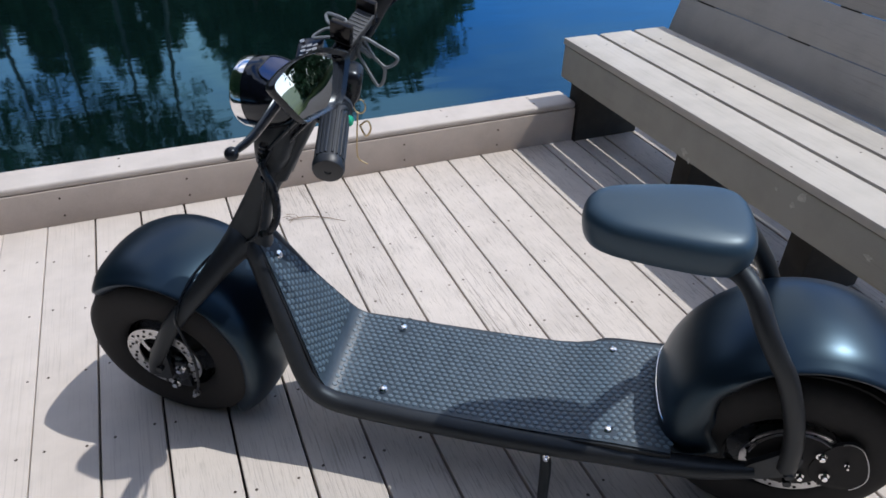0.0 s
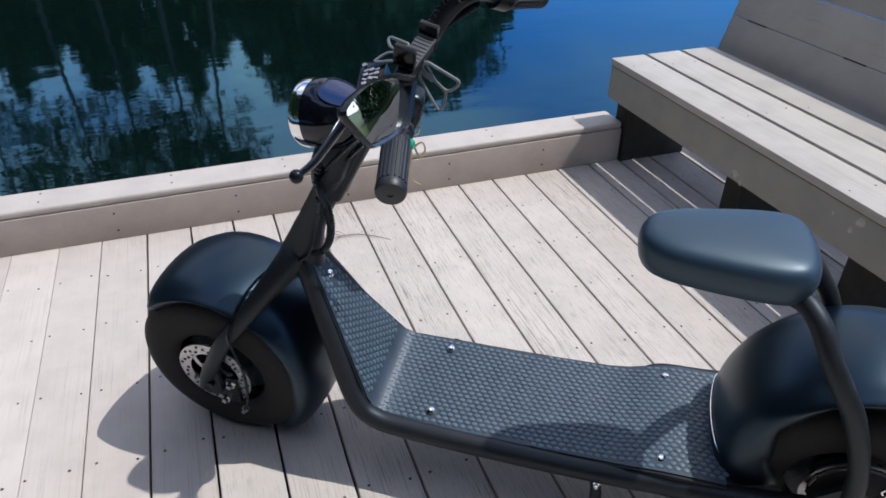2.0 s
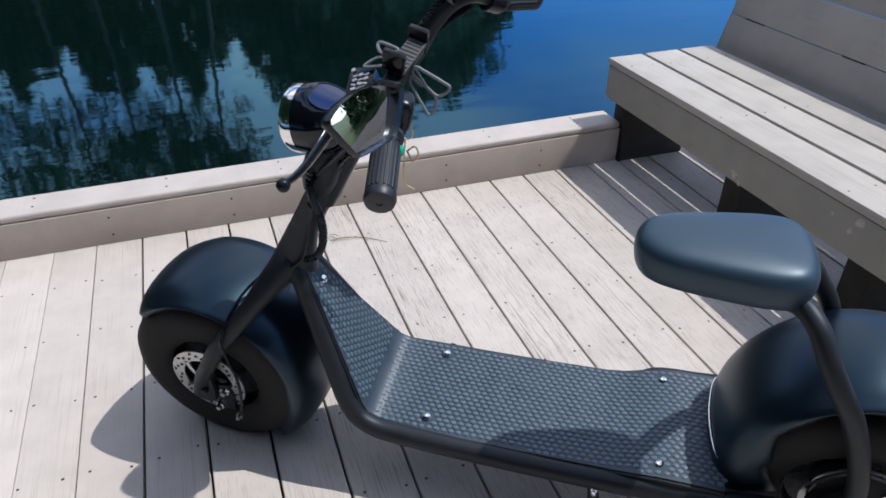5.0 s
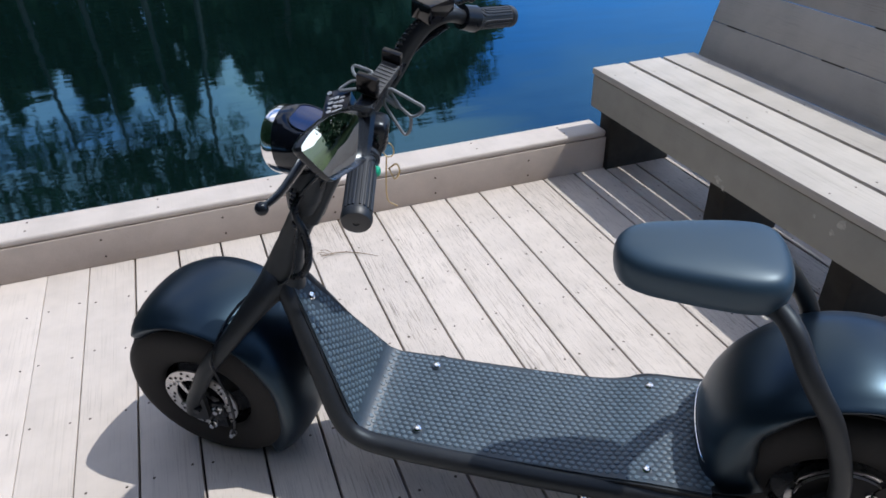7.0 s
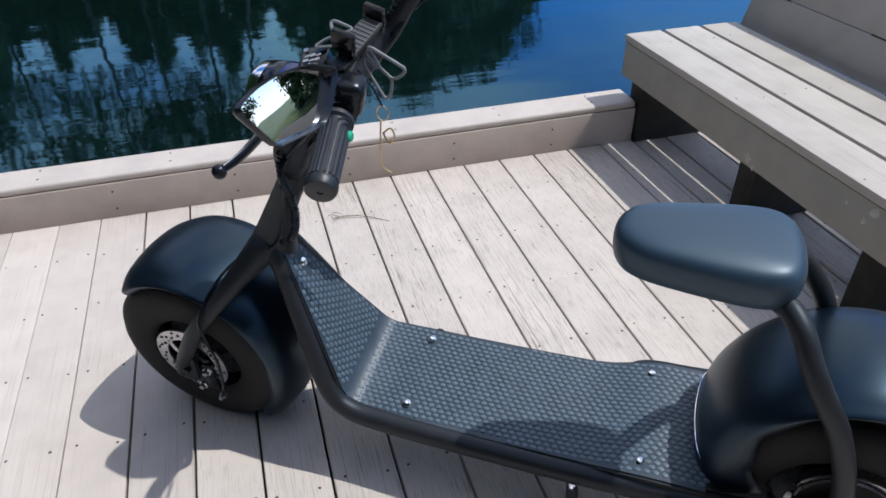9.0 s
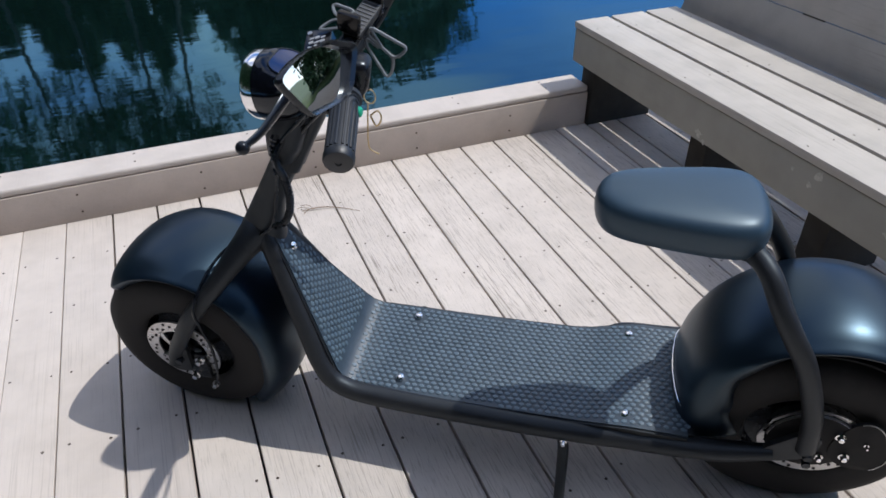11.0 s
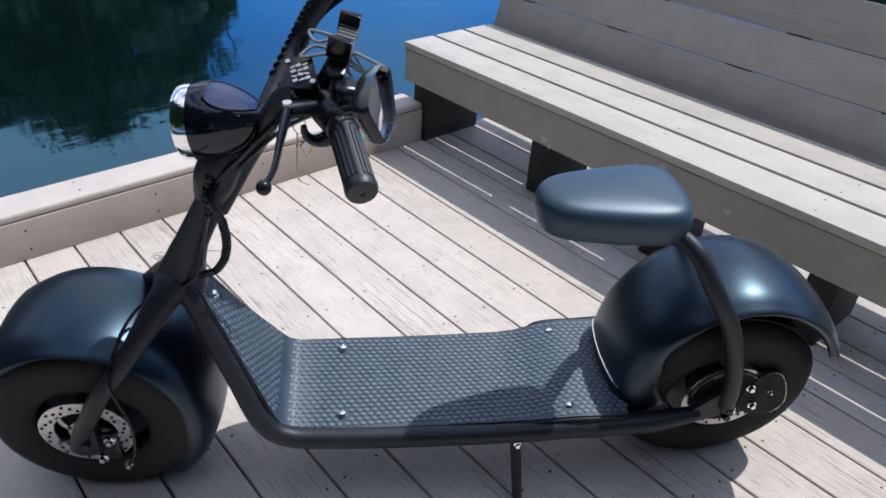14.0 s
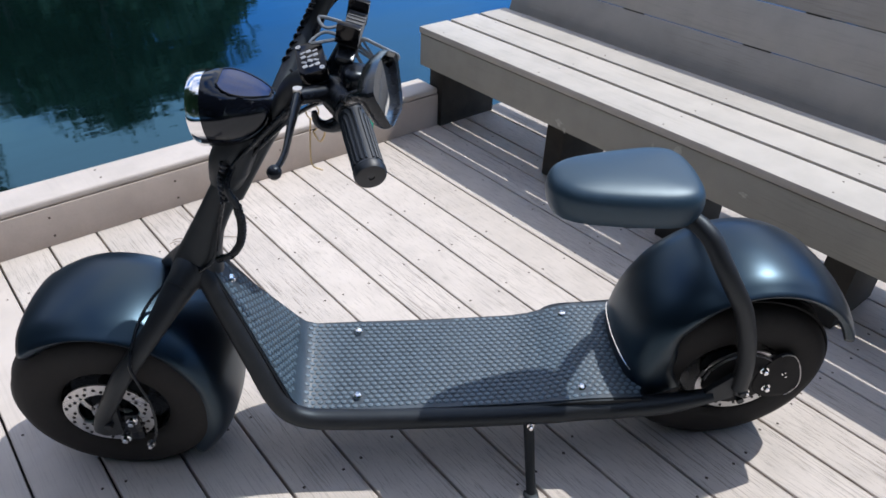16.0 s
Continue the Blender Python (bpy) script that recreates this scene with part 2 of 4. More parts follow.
# ---- mesh helpers ----
def part(name, bm, mat, parent=None, label="", smooth=True):
    me = bpy.data.meshes.new(name)
    bmesh.ops.recalc_face_normals(bm, faces=bm.faces)
    bm.to_mesh(me)
    bm.free()
    me.materials.append(mat)
    if smooth:
        me.shade_smooth()
        me.set_sharp_from_angle(angle=radians(38))
    ob = new(name, me)
    ob.parent = parent
    if label:
        ob["label"] = label
    return ob


def thing(name, label, category, m=None, group="", kind=""):
    ob = new(name)
    ob.empty_display_size = 0.1
    if m is not None:
        ob.matrix_world = m
    return tagged(ob, label, category, group, kind)


def add_box(bm, lo, hi, bevel=0.0, m=None, seg=2):
    a, b = Vector(lo), Vector(hi)
    r = bmesh.ops.create_cube(bm, size=1.0, matrix=Matrix.Translation((a + b) / 2) @ Matrix.Diagonal((*(b - a), 1)))
    vs = r["verts"]
    if bevel:
        es = list({e for v in vs for e in v.link_edges})
        r = bmesh.ops.bevel(bm, geom=es, offset=bevel, segments=seg, affect="EDGES", profile=0.6)
        vs = list({v for f in r["faces"] for v in f.verts} | {v for v in vs if v.is_valid})
    if m is not None:
        bmesh.ops.transform(bm, matrix=m, verts=vs)
    return vs


def box(lo, hi, bevel=0.0, m=None, seg=2):
    bm = bmesh.new()
    add_box(bm, lo, hi, bevel, m, seg)
    return bm


def smooth_path(pts, n):
    """Catmull-Rom through the points, n steps a span."""
    p = [Vector(q) for q in pts]
    p = [2 * p[0] - p[1]] + p + [2 * p[-1] - p[-2]]
    out = []
    for i in range(1, len(p) - 2):
        for k in range(n):
            t = k / n
            a, b, c, d = p[i - 1:i + 3]
            out.append(0.5 * ((2 * b) + (c - a) * t + (2 * a - 5 * b + 4 * c - d) * t * t + (3 * b - a - 3 * c + d) * t ** 3))
    return out + [p[-2]]


def add_tube(bm, pts, rad, sides=12, n=6, cap=True, flat=1.0, up=None):
    """A tube through pts; rad a number or a list, one for each of pts."""
    path = smooth_path(pts, n) if n > 1 else [Vector(p) for p in pts]
    rads = [rad] * len(pts) if isinstance(rad, (int, float)) else list(rad)
    rings, side = [], Vector(up) if up else None
    for i, c in enumerate(path):
        d = (path[min(i + 1, len(path) - 1)] - path[max(i - 1, 0)]).normalized()
        if side is None:
            side = d.orthogonal()
        side = (side - d * side.dot(d)).normalized()
        other = d.cross(side)
        f = i / max(n, 1)
        k = min(int(f), len(rads) - 1)
        r = rads[k] + (rads[min(k + 1, len(rads) - 1)] - rads[k]) * (f - k)
        rings.append([bm.verts.new(c + (side * math.cos(a) + other * math.sin(a) * flat) * r)
                      for a in (2 * math.pi * j / sides for j in range(sides))])
    for a, b in zip(rings, rings[1:]):
        for j in range(sides):
            bm.faces.new((a[j], a[(j + 1) % sides], b[(j + 1) % sides], b[j]))
    if cap:
        bm.faces.new(rings[0][::-1])
        bm.faces.new(rings[-1])
    return rings


def tube(pts, rad, sides=12, n=6, **k):
    bm = bmesh.new()
    add_tube(bm, pts, rad, sides, n, **k)
    return bm


def lathe(profile, steps=48, a0=0.0, a1=2 * math.pi, bm=None, m=None):
    """Turns a profile of (axial, radius) about the local Y axis; angle 0 points to +X, 90 degrees to +Z."""
    bm = bm or bmesh.new()
    full = abs(a1 - a0 - 2 * math.pi) < 1e-6
    rows = []
    for i in range(steps if full else steps + 1):
        a = a0 + (a1 - a0) * i / steps
        rows.append([bm.verts.new((r * math.cos(a), y, r * math.sin(a))) for y, r in profile])
    pairs = list(zip(rows, rows[1:] + ([rows[0]] if full else [])))
    if not full:
        pairs = list(zip(rows, rows[1:]))
    for p, q in pairs:
        for j in range(len(profile) - 1):
            bm.faces.new((p[j], p[j + 1], q[j + 1], q[j]))
    if m is not None:
        bmesh.ops.transform(bm, matrix=m, verts=[v for r in rows for v in r])
    return bm


def slab(outline, z0, z1, bevel=0.0, m=None, seg=3, bm=None):
    """A flat outline of (x, y) made solid between two heights, with rounded rims."""
    bm = bm or bmesh.new()
    bot = [bm.verts.new((x, y, z0)) for x, y in outline]
    top = [bm.verts.new((x, y, z1)) for x, y in outline]
    n = len(outline)
    fb, ft = bm.faces.new(bot[::-1]), bm.faces.new(top)
    for i in range(n):
        bm.faces.new((bot[i], bot[(i + 1) % n], top[(i + 1) % n], top[i]))
    vs = set(bot + top)
    if bevel:
        es = list({e for f in (fb, ft) for e in f.edges})
        r = bmesh.ops.bevel(bm, geom=es, offset=bevel, segments=seg, affect="EDGES", profile=0.5)
        vs = {v for v in vs if v.is_valid} | {v for f in r["faces"] for v in f.verts}
    if m is not None:
        bmesh.ops.transform(bm, matrix=m, verts=list(vs))
    return bm


def round_outline(pts, radius, n=5):
    out = []
    k = len(pts)
    for i in range(k):
        p, a, b = Vector(pts[i]), Vector(pts[i - 1]), Vector(pts[(i + 1) % k])
        r = min(radius, (a - p).length * 0.48, (b - p).length * 0.48)
        s, e = p + (a - p).normalized() * r, p + (b - p).normalized() * r
        for j in range(n + 1):
            t = j / n
            q = s * (1 - t) ** 2 + p * 2 * t * (1 - t) + e * t * t
            out.append((q.x, q.y))
    return out


# ---- deck, rim and water ----
PITCH, GAP, LAKE = 0.1445, 0.0055, -0.75
JOIST = 0.2665
FIRST, LAST = -12, 22

floor = thing("floor", "pale beige weathered composite deck of long boards with dark joints", "deck", kind="structure")
rim = thing("deck_rim", "beige low rim board with a rounded cap along the deck's water side", "kerb", kind="structure")
rim.name = "trim"
RIM_H, CAP_T, RISE = 0.137, 0.026, 0.006
RIM_X0, RIM_X1 = FIRST * PITCH, 2.015


def rim_board(name, lo, hi, bevel, mat, seg=2):
    """A board of the rim, whose upper side rises slightly along the deck's edge."""
    bm = box(lo, hi, bevel, seg=seg)
    for v in bm.verts:
        if v.co.z > 0.06:
            v.co.z += RISE * (v.co.x - 0.85)
    return part(name, bm, mat, rim)


rim_board("fascia", (RIM_X0, 0.006, 0.001), (RIM_X1, 0.036, RIM_H - 0.001), 0.0025, TRIM)
rim_board("cap", (RIM_X0, 0.009, RIM_H + 0.001), (RIM_X1, 0.146, RIM_H + CAP_T), 0.011, CAPM, 5)
rim_board("outer_face", (RIM_X0, 0.09, -0.25), (RIM_X1, 0.120, RIM_H - 0.002), 0.003, TRIM)
for x in (-0.55, -0.15, 0.25, 0.65, 1.05, 1.45, 1.85):
    for y in (0.055, 0.115):
        bm = lathe([(0.0, 0.004), (0.0008, 0.004), (0.0012, 0.0)], 8, m=pose(0, 0, 0, 90, 0, 0))
        part("screw", bm, SCREW, rim).location = (x + 0.01 * math.sin(x * 9), y, RIM_H + CAP_T + RISE * (x - 0.85))
    for z in (0.035, 0.10):
        bm = lathe([(0.0, 0.004), (-0.0008, 0.004), (-0.0012, 0.0)], 8)
        part("screw", bm, SCREW, rim).location = (x + 0.21, 0.006, z)

# ---- bench ----
BX, BTOP, BEND = 1.968, 0.421, 0.08
bench = thing("bench", "long beige built-in deck bench with slatted seat and leaning backrest", "bench")


def bench_board(name, lo, hi, m=None, mat=BENCHM):
    return part(name, box(lo, hi, 0.004, m), mat, bench)


def swing(x0, turn):
    """A slight turn of a board about its water end."""
    return Matrix.Translation((x0, BEND, 0)) @ Matrix.Rotation(radians(turn), 4, "Z") @ Matrix.Translation((-x0, -BEND, 0))


TURN = swing(BX, 0.6)
for i in range(3):
    x0 = BX - 0.004 + i * 0.167
    bench_board("seat_slat", (x0, -7.0, BTOP - 0.026), (x0 + 0.150, BEND, BTOP), TURN)
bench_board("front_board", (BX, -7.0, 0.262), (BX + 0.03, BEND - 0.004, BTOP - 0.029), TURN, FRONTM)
bench_board("end_board", (BX + 0.033, BEND - 0.036, 0.262), (BX + 0.50, BEND - 0.006, BTOP - 0.029))
lean = swing(BX + 0.52, 0.9) @ Matrix.Translation((BX + 0.52, 0, BTOP - 0.02)) @ Matrix.Rotation(radians(16), 4, "Y")
for i in range(3):
    bench_board("back_slat", (0.0, -7.0, i * 0.1465), (0.028, BEND + 0.02, 0.1445 + i * 0.1465), lean)
# this board and the posts get part of their shade from the darkened colour
part("rear_board", box((BX + 0.545, -7.0, 0.285), (BX + 0.575, BEND - 0.004, BTOP - 0.06), 0.004), DARKWOOD, bench, "timber under the bench, coloured dark for its shade")
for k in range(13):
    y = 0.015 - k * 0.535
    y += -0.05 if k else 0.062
    part("support_post", box((BX + (0.10 if k else 0.055), y - 0.085, 0.001 if k else -0.2), (BX + 0.36, y, 0.385 if k else 0.258), 0.004), DARKWOOD, bench, "stained support post, coloured darker for shade")
random.seed(8)
for k in range(26):
    y = -0.05 - k * 0.26
    for i in range(3):
        for dx in (0.03, 0.12):
            bm = lathe([(0.0, 0.0030), (0.0006, 0.0030), (0.0009, 0.0)], 8, m=pose(0, 0, 0, 90, 0, 0))
            if k % 2 == 0:
                part("screw", bm, SCREW, bench).location = (BX - 0.004 + i * 0.167 + dx + 0.0105 * (BEND - y) + random.uniform(-0.006, 0.006), y + random.uniform(-0.012, 0.012), BTOP)
            else:
                bm.free()
for i, ys in ((1, (-0.02, -0.50, -1.02, -1.55)), (2, (-0.62, -1.16, -1.72))):
    for y in ys:
        part("open_joint", box((-0.0006, y - 0.075, i * 0.1465 - 0.004), (0.003, y + random.uniform(0.0, 0.03), i * 0.1465 + 0.001), 0.0, lean), DARKWOOD, bench)

# pale dried splashes on the bench's front board
STAIN = m_plain("dried pale splash", (0.47, 0.455, 0.41), 0.8, var=0.25, scale=120.0)
random.seed(31)
for y, z, ry, rz in ((-0.70, 0.286, 0.022, 0.016), (-0.728, 0.268, 0.009, 0.013), (-1.168, 0.372, 0.020, 0.020), (-1.145, 0.335, 0.012, 0.010), (-1.08, 0.352, 0.007, 0.008), (-1.40, 0.325, 0.018, 0.010), (-1.85, 0.33, 0.016, 0.012)):
    wob = random.uniform(0, 6)
    ring = [(ry * (0.62 + 0.22 * math.sin(3 * a + wob) + 0.14 * math.sin(5 * a + 2 * wob)) * math.cos(a), rz * (0.8 + 0.22 * math.sin(2 * a + wob) + 0.12 * math.sin(7 * a)) * math.sin(a)) for a in (2 * math.pi * g / 28 for g in range(28))]
    part("dried_splash", slab(ring, 0.0, 0.0005), STAIN, bench, "pale dried splash").matrix_local = TURN @ Matrix.Translation((BX, y, z)) @ Matrix(((0, 0, -1, 0), (1, 0, 0, 0), (0, 1, 0, 0), (0, 0, 0, 1)))

# ---- the scooter ----
SC = Matrix.Translation((0.8172, -1.1752, 0.0)) @ Matrix.Rotation(radians(-35), 4, "Z") @ Matrix.Rotation(radians(6.5), 4, "X")
scooter = thing("electric_scooter", "matt black fat-tyre electric scooter leaning on its kickstand on the deck", "scooter", SC)
AXF, AXR, AZ, TR = -0.484, 0.816, 0.218, 0.215
STEER = -2.0
FRONT = pose(AXF, -0.006, AZ, 0, 0, STEER)
REAR = pose(AXR, 0.0, 0.2265)


def sp(name, bm, mat, label="", m=None, parent=None, smooth=True):
    """A part of the scooter, at a pose in its frame."""
    ob = part(name, bm, mat, parent or scooter, label, smooth)
    if m is not None:
        ob.matrix_local = m
    return ob


def disc_mesh(r_out, r_in, holes, thick=0.004):
    """A brake disc: drilled outer ring on slim arms round a hub ring."""
    bm = bmesh.new()
    n = 60

    def ring(ra, rb):
        vs = [[bm.verts.new((r * math.cos(2 * math.pi * i / n), y, r * math.sin(2 * math.pi * i / n))) for r, y in
               ((ra, 0), (rb, 0), (rb, thick), (ra, thick))] for i in range(n)]
        for p, q in zip(vs, vs[1:] + vs[:1]):
            for j in range(4):
                bm.faces.new((p[j], p[(j + 1) % 4], q[(j + 1) % 4], q[j]))

    ring(r_in, r_out)
    ring(0.018, 0.034)
    for k in range(5):
        a = 2 * math.pi * k / 5
        c, d = math.cos(a), math.sin(a)
        add_tube(bm, [(c * 0.03 - d * 0.006, 0.002, d * 0.03 + c * 0.006), (c * 0.048, 0.002, d * 0.048), (c * (r_in + 0.003) + d * 0.012, 0.002, d * (r_in + 0.003) - c * 0.012)], 0.0055, 6, 2)
    return bm


def disc_holes(r_out, r_in):
    bm = bmesh.new()
    for k in range(36):
        a = 2 * math.pi * k / 36
        r = r_in + (r_out - r_in) * (0.28, 0.52, 0.76)[k % 3]
        lathe([(-0.0012, 0.0), (-0.0012, 0.0034), (0.0, 0.0034)], 8, bm=bm, m=Matrix.Translation((r * math.cos(a), 0, r * math.sin(a))))
    return bm


def wheel(name, m, label, k=1.0, wide=1.0, disc_at=(0, -0.131, 0), disc_r=0.089):
    """A fat-tyred wheel; k scales the tyre's radius, wide its width."""
    w = sp(name, lathe([(-0.100 * wide, 0.112), (-0.094 * wide, 0.107), (-0.068, 0.100), (-0.054, 0.055), (-0.054, 0.0)], 48), PLASTIC, label, m)
    half = [(0.098, 0.107), (0.106, 0.114), (0.109, 0.128), (0.112, 0.150), (0.1115, 0.172), (0.106, 0.190), (0.094, 0.2035), (0.070, 0.2110), (0.035, 0.2145), (0.010, TR)]
    prof = [(-y * wide, r * k) for y, r in half] + [(y * wide, r * k) for y, r in half[::-1]]
    part("tyre", lathe(prof, 72), RUBBER, w, "fat black rubber tyre")
    bm = bmesh.new()
    for y in (-0.066, -0.04, -0.014, 0.014, 0.04, 0.066):
        r = TR * k + 0.0012 - (max(abs(y) - 0.02, 0)) ** 2 * 1.7
        lathe([(y - 0.009, r - 0.004), (y - 0.008, r), (y + 0.008, r), (y + 0.009, r - 0.004)], 60, bm=bm)
    part("tread", bm, RUBBER, w)
    part("outer_rim", lathe([(0.100 * wide, 0.112), (0.094 * wide, 0.107), (0.068, 0.100), (0.054, 0.055), (0.054, 0.0)], 48), PLASTIC, w)
    part("hub", lathe([(-0.125, 0.0), (-0.125, 0.016), (-0.112, 0.022), (-0.085, 0.026), (-0.05, 0.055)], 28), FRAMEP, w)
    part("axle", lathe([(-0.158, 0.0), (-0.158, 0.008), (0.158, 0.008), (0.158, 0.0)], 14), FRAMEP, w)
    r_in = disc_r * 0.68
    part("brake_disc", disc_mesh(disc_r, r_in, 36), STEEL, w, "drilled steel brake disc").location = disc_at
    holes = part("drilled_hole", disc_holes(disc_r, r_in), RUBBER, w)
    holes.location = Vector(disc_at) - Vector((0, 0.0002, 0))
    tagged(holes, kind="stuff")
    return w


def nut(bm, p, r=0.008, y0=-0.012):
    """A hexagonal bolt head that faces the scooter's near side."""
    m = Matrix.Translation(p)
    lathe([(0.004, r * 1.45), (y0 * 0.3, r * 1.45), (y0 * 0.3, 0.0)], 16, bm=bm, m=m)
    lathe([(0.0, r), (y0 * 0.8, r), (y0, r * 0.8), (y0, 0.0)], 6, bm=bm, m=m)


HALF_SECTION = [(0.925, 0.100), (0.970, 0.078), (0.993, 0.060), (1.0, 0.047), (0.975, 0.034), (0.915, 0.0225), (0.82, 0.0150), (0.70, 0.0092), (0.55, 0.0052), (0.35, 0.002), (0.12, 0.0)]
FEND = [(-y, d) for y, d in HALF_SECTION] + HALF_SECTION[::-1]


def depth_at(row, f):
    """The flank's depth factor at f from 0 to 1, out of evenly spaced values."""
    k = min(int(f * (len(row) - 1)), len(row) - 2)
    g = f * (len(row) - 1) - k
    return row[k] + (row[k + 1] - row[k]) * g * g * (3 - 2 * g)


def fender(name, m, a0, a1, drop0, drop1, half, rad, deep, label):
    """A mudguard shell; drop0 and drop1: how far its flanks draw up towards each end; rad: its crown's radius, evenly spaced along it."""
    bm = bmesh.new()
    steps, rows = 72, []
    for i in range(steps + 1):
        f = i / steps
        a = radians(a0 + (a1 - a0) * f)
        R = depth_at(rad, f)
        lift = min(1.0, drop0 * max(0.0, 1 - f / 0.25) ** 1.5 + drop1 * max(0.0, 1 - (1 - f) / 0.25) ** 1.5)
        row = []
        for y, d in FEND:
            r2 = R - (d if d < 0.02 else 0.02 + (d - 0.02) * depth_at(deep, f) * (1 - 0.75 * lift))
            row.append(bm.verts.new((r2 * math.cos(a), y * half * (1 - 0.08 * lift), r2 * math.sin(a))))
        rows.append(row)
    for p, q in zip(rows, rows[1:]):
        for j in range(len(p) - 1):
            bm.faces.new((p[j], p[j + 1], q[j + 1], q[j]))
    ob = sp(name, bm, SATIN, label, m)
    md = ob.modifiers.new("thickness", "SOLIDIFY")
    md.thickness, md.offset = 0.0022, -1
    return ob


wheel("front_wheel", FRONT, "black front wheel with a drilled brake disc", 0.985, 1.06, (-0.008, -0.122, 0.0))
wheel("rear_wheel", REAR, "black rear hub-motor wheel with a drilled brake disc", 1.035, 0.90, (0.012, -0.108, 0.010), 0.095)
fender("front_fender", FRONT @ pose(-0.008, 0.006, 0.001), -46, 128, 0.35, 0.0, 0.123, (0.2515, 0.2400, 0.2395, 0.2375), (0.62, 0.70, 0.50, 0.28, 0.22, 0.36), "deep satin black front mudguard")
GUARD = pose(0.835, 0.004, 0.2585)
fender("rear_fender", GUARD, 28, 195, 0.25, 0.0, 0.123, (0.252, 0.2735, 0.2655), (0.35, 0.26, 0.22, 0.25, 0.46, 0.95, 1.30), "deep satin black rear mudguard")

ea = radians(177.4)
bm = tube([((0.2685 - d * (1 if d < 0.02 else 0.9)) * math.cos(ea), y * 0.124, (0.2685 - d * (1 if d < 0.02 else 0.9)) * math.sin(ea)) for y, d in FEND[6:16]], 0.0016, 8, 3)
sp("edge_strip", bm, CHROME, "thin bright strip on the rear mudguard's edge", GUARD)

# fork, calipers and brake hose
for s in (-1, 1):
    far = 0.93 if s > 0 else 1.0
    sp("fork_leg", tube([(-0.512, 0.146 * s * far, 0.196), (-0.497, 0.146 * s * far, 0.238), (-0.464, 0.146 * s * far, 0.300), (-0.439, 0.139 * s * far, 0.345), (-0.407, 0.124 * s * far, 0.386), (-0.373, 0.103 * s * far, 0.428), (-0.348, 0.078 * s * far, 0.460), (-0.322, 0.044 * s * far, 0.490), (-0.298, 0.014 * s, 0.512)],
                        [0.015, 0.017, 0.018, 0.019, 0.019, 0.020, 0.023, 0.029, 0.034], 16), FRAMEP)
    sp("dropout", slab(round_outline([(-0.026, -0.036), (0.022, -0.036), (0.026, 0.05), (-0.014, 0.05)], 0.014), -0.006, 0.006, 0.002, pose(-0.494, 0.146 * s * far, 0.212, 90, 0, 0)), FRAMEP)
sp("fork_crown", tube([(-0.322, -0.050, 0.494), (-0.306, -0.022, 0.512), (-0.300, 0.0, 0.516), (-0.306, 0.020, 0.510), (-0.322, 0.045, 0.492)], [0.026, 0.031, 0.033, 0.031, 0.026], 16), FRAMEP)


def caliper(name, bolts, lo, hi, mat, label):
    c = sp(name, box(lo, hi, 0.010), mat, label)
    for p, r in bolts:
        bm = bmesh.new()
        nut(bm, p, r)
        part("bolt", bm, CHROME, c, "bright steel bolt")
    return c


caliper("brake_caliper", (((-0.452, -0.140, 0.207), 0.0075), ((-0.476, -0.140, 0.152), 0.0075)), (-0.490, -0.140, 0.140), (-0.438, -0.110, 0.224), PLASTIC, "black disc-brake caliper with steel bolts")
bm = bmesh.new()
nut(bm, (-0.428, -0.146, 0.136), 0.0055)
sp("hose_union", bm, STEEL, "small steel hose union")
sp("brake_hose", tube([(-0.428, -0.150, 0.137), (-0.407, -0.158, 0.180), (-0.396, -0.160, 0.236), (-0.394, -0.160, 0.290), (-0.402, -0.160, 0.345), (-0.412, -0.150, 0.390), (-0.405, -0.110, 0.425), (-0.393, -0.072, 0.448), (-0.370, -0.040, 0.470), (-0.330, -0.030, 0.500)], 0.0032, 8), PLASTIC)

# rear brake cover, bracket plate and bolts
cover = sp("brake_cover", lathe([(-0.104, 0.079), (-0.112, 0.080), (-0.114, 0.077), (-0.114, 0.030), (-0.119, 0.022), (-0.119, 0.0)], 44), RUBBER, "dark cover plate over the rear brake", pose(0.824, 0.0, 0.246))
part("guard_ring", lathe([(-0.111, 0.0805), (-0.1155, 0.0795), (-0.1145, 0.0775)], 40, radians(48), radians(178)), STEEL, cover, "thin bright guard ring")
lobe = [(0.868, 0.288), (0.884, 0.315), (0.905, 0.326), (0.930, 0.312), (0.955, 0.266), (0.964, 0.222), (0.945, 0.190), (0.905, 0.185), (0.870, 0.205), (0.858, 0.245)]
edge = [(q.x, q.y) for q in smooth_path([(*q, 0) for q in lobe + lobe[:3]], 5)[5:5 + 5 * len(lobe)]]
lug = sp("bracket_plate", slab([(x, z) for x, z in edge], 0.108, 0.116, 0.002, pose(0, 0, 0, 90, 0, 0)), RUBBER, "dark brake bracket plate with a worn rim")
part("worn_rim", tube([(x, -0.1165, z) for x, z in edge[2:26]], 0.0011, 6, 1), STEEL, lug)
for p, r in (((0.866, -0.118, 0.282), 0.0068), ((0.889, -0.118, 0.224), 0.0068), ((0.848, -0.118, 0.210), 0.006), ((0.915, -0.117, 0.268), 0.003)):
    bm = bmesh.new()
    nut(bm, p, r)
    part("bolt", bm, CHROME, lug, "bright steel bolt")
bm = bmesh.new()
nut(bm, (0.810, -0.152, 0.256), 0.0095)
sp("axle_nut", bm, FRAMEP, "dark hexagonal axle nut")

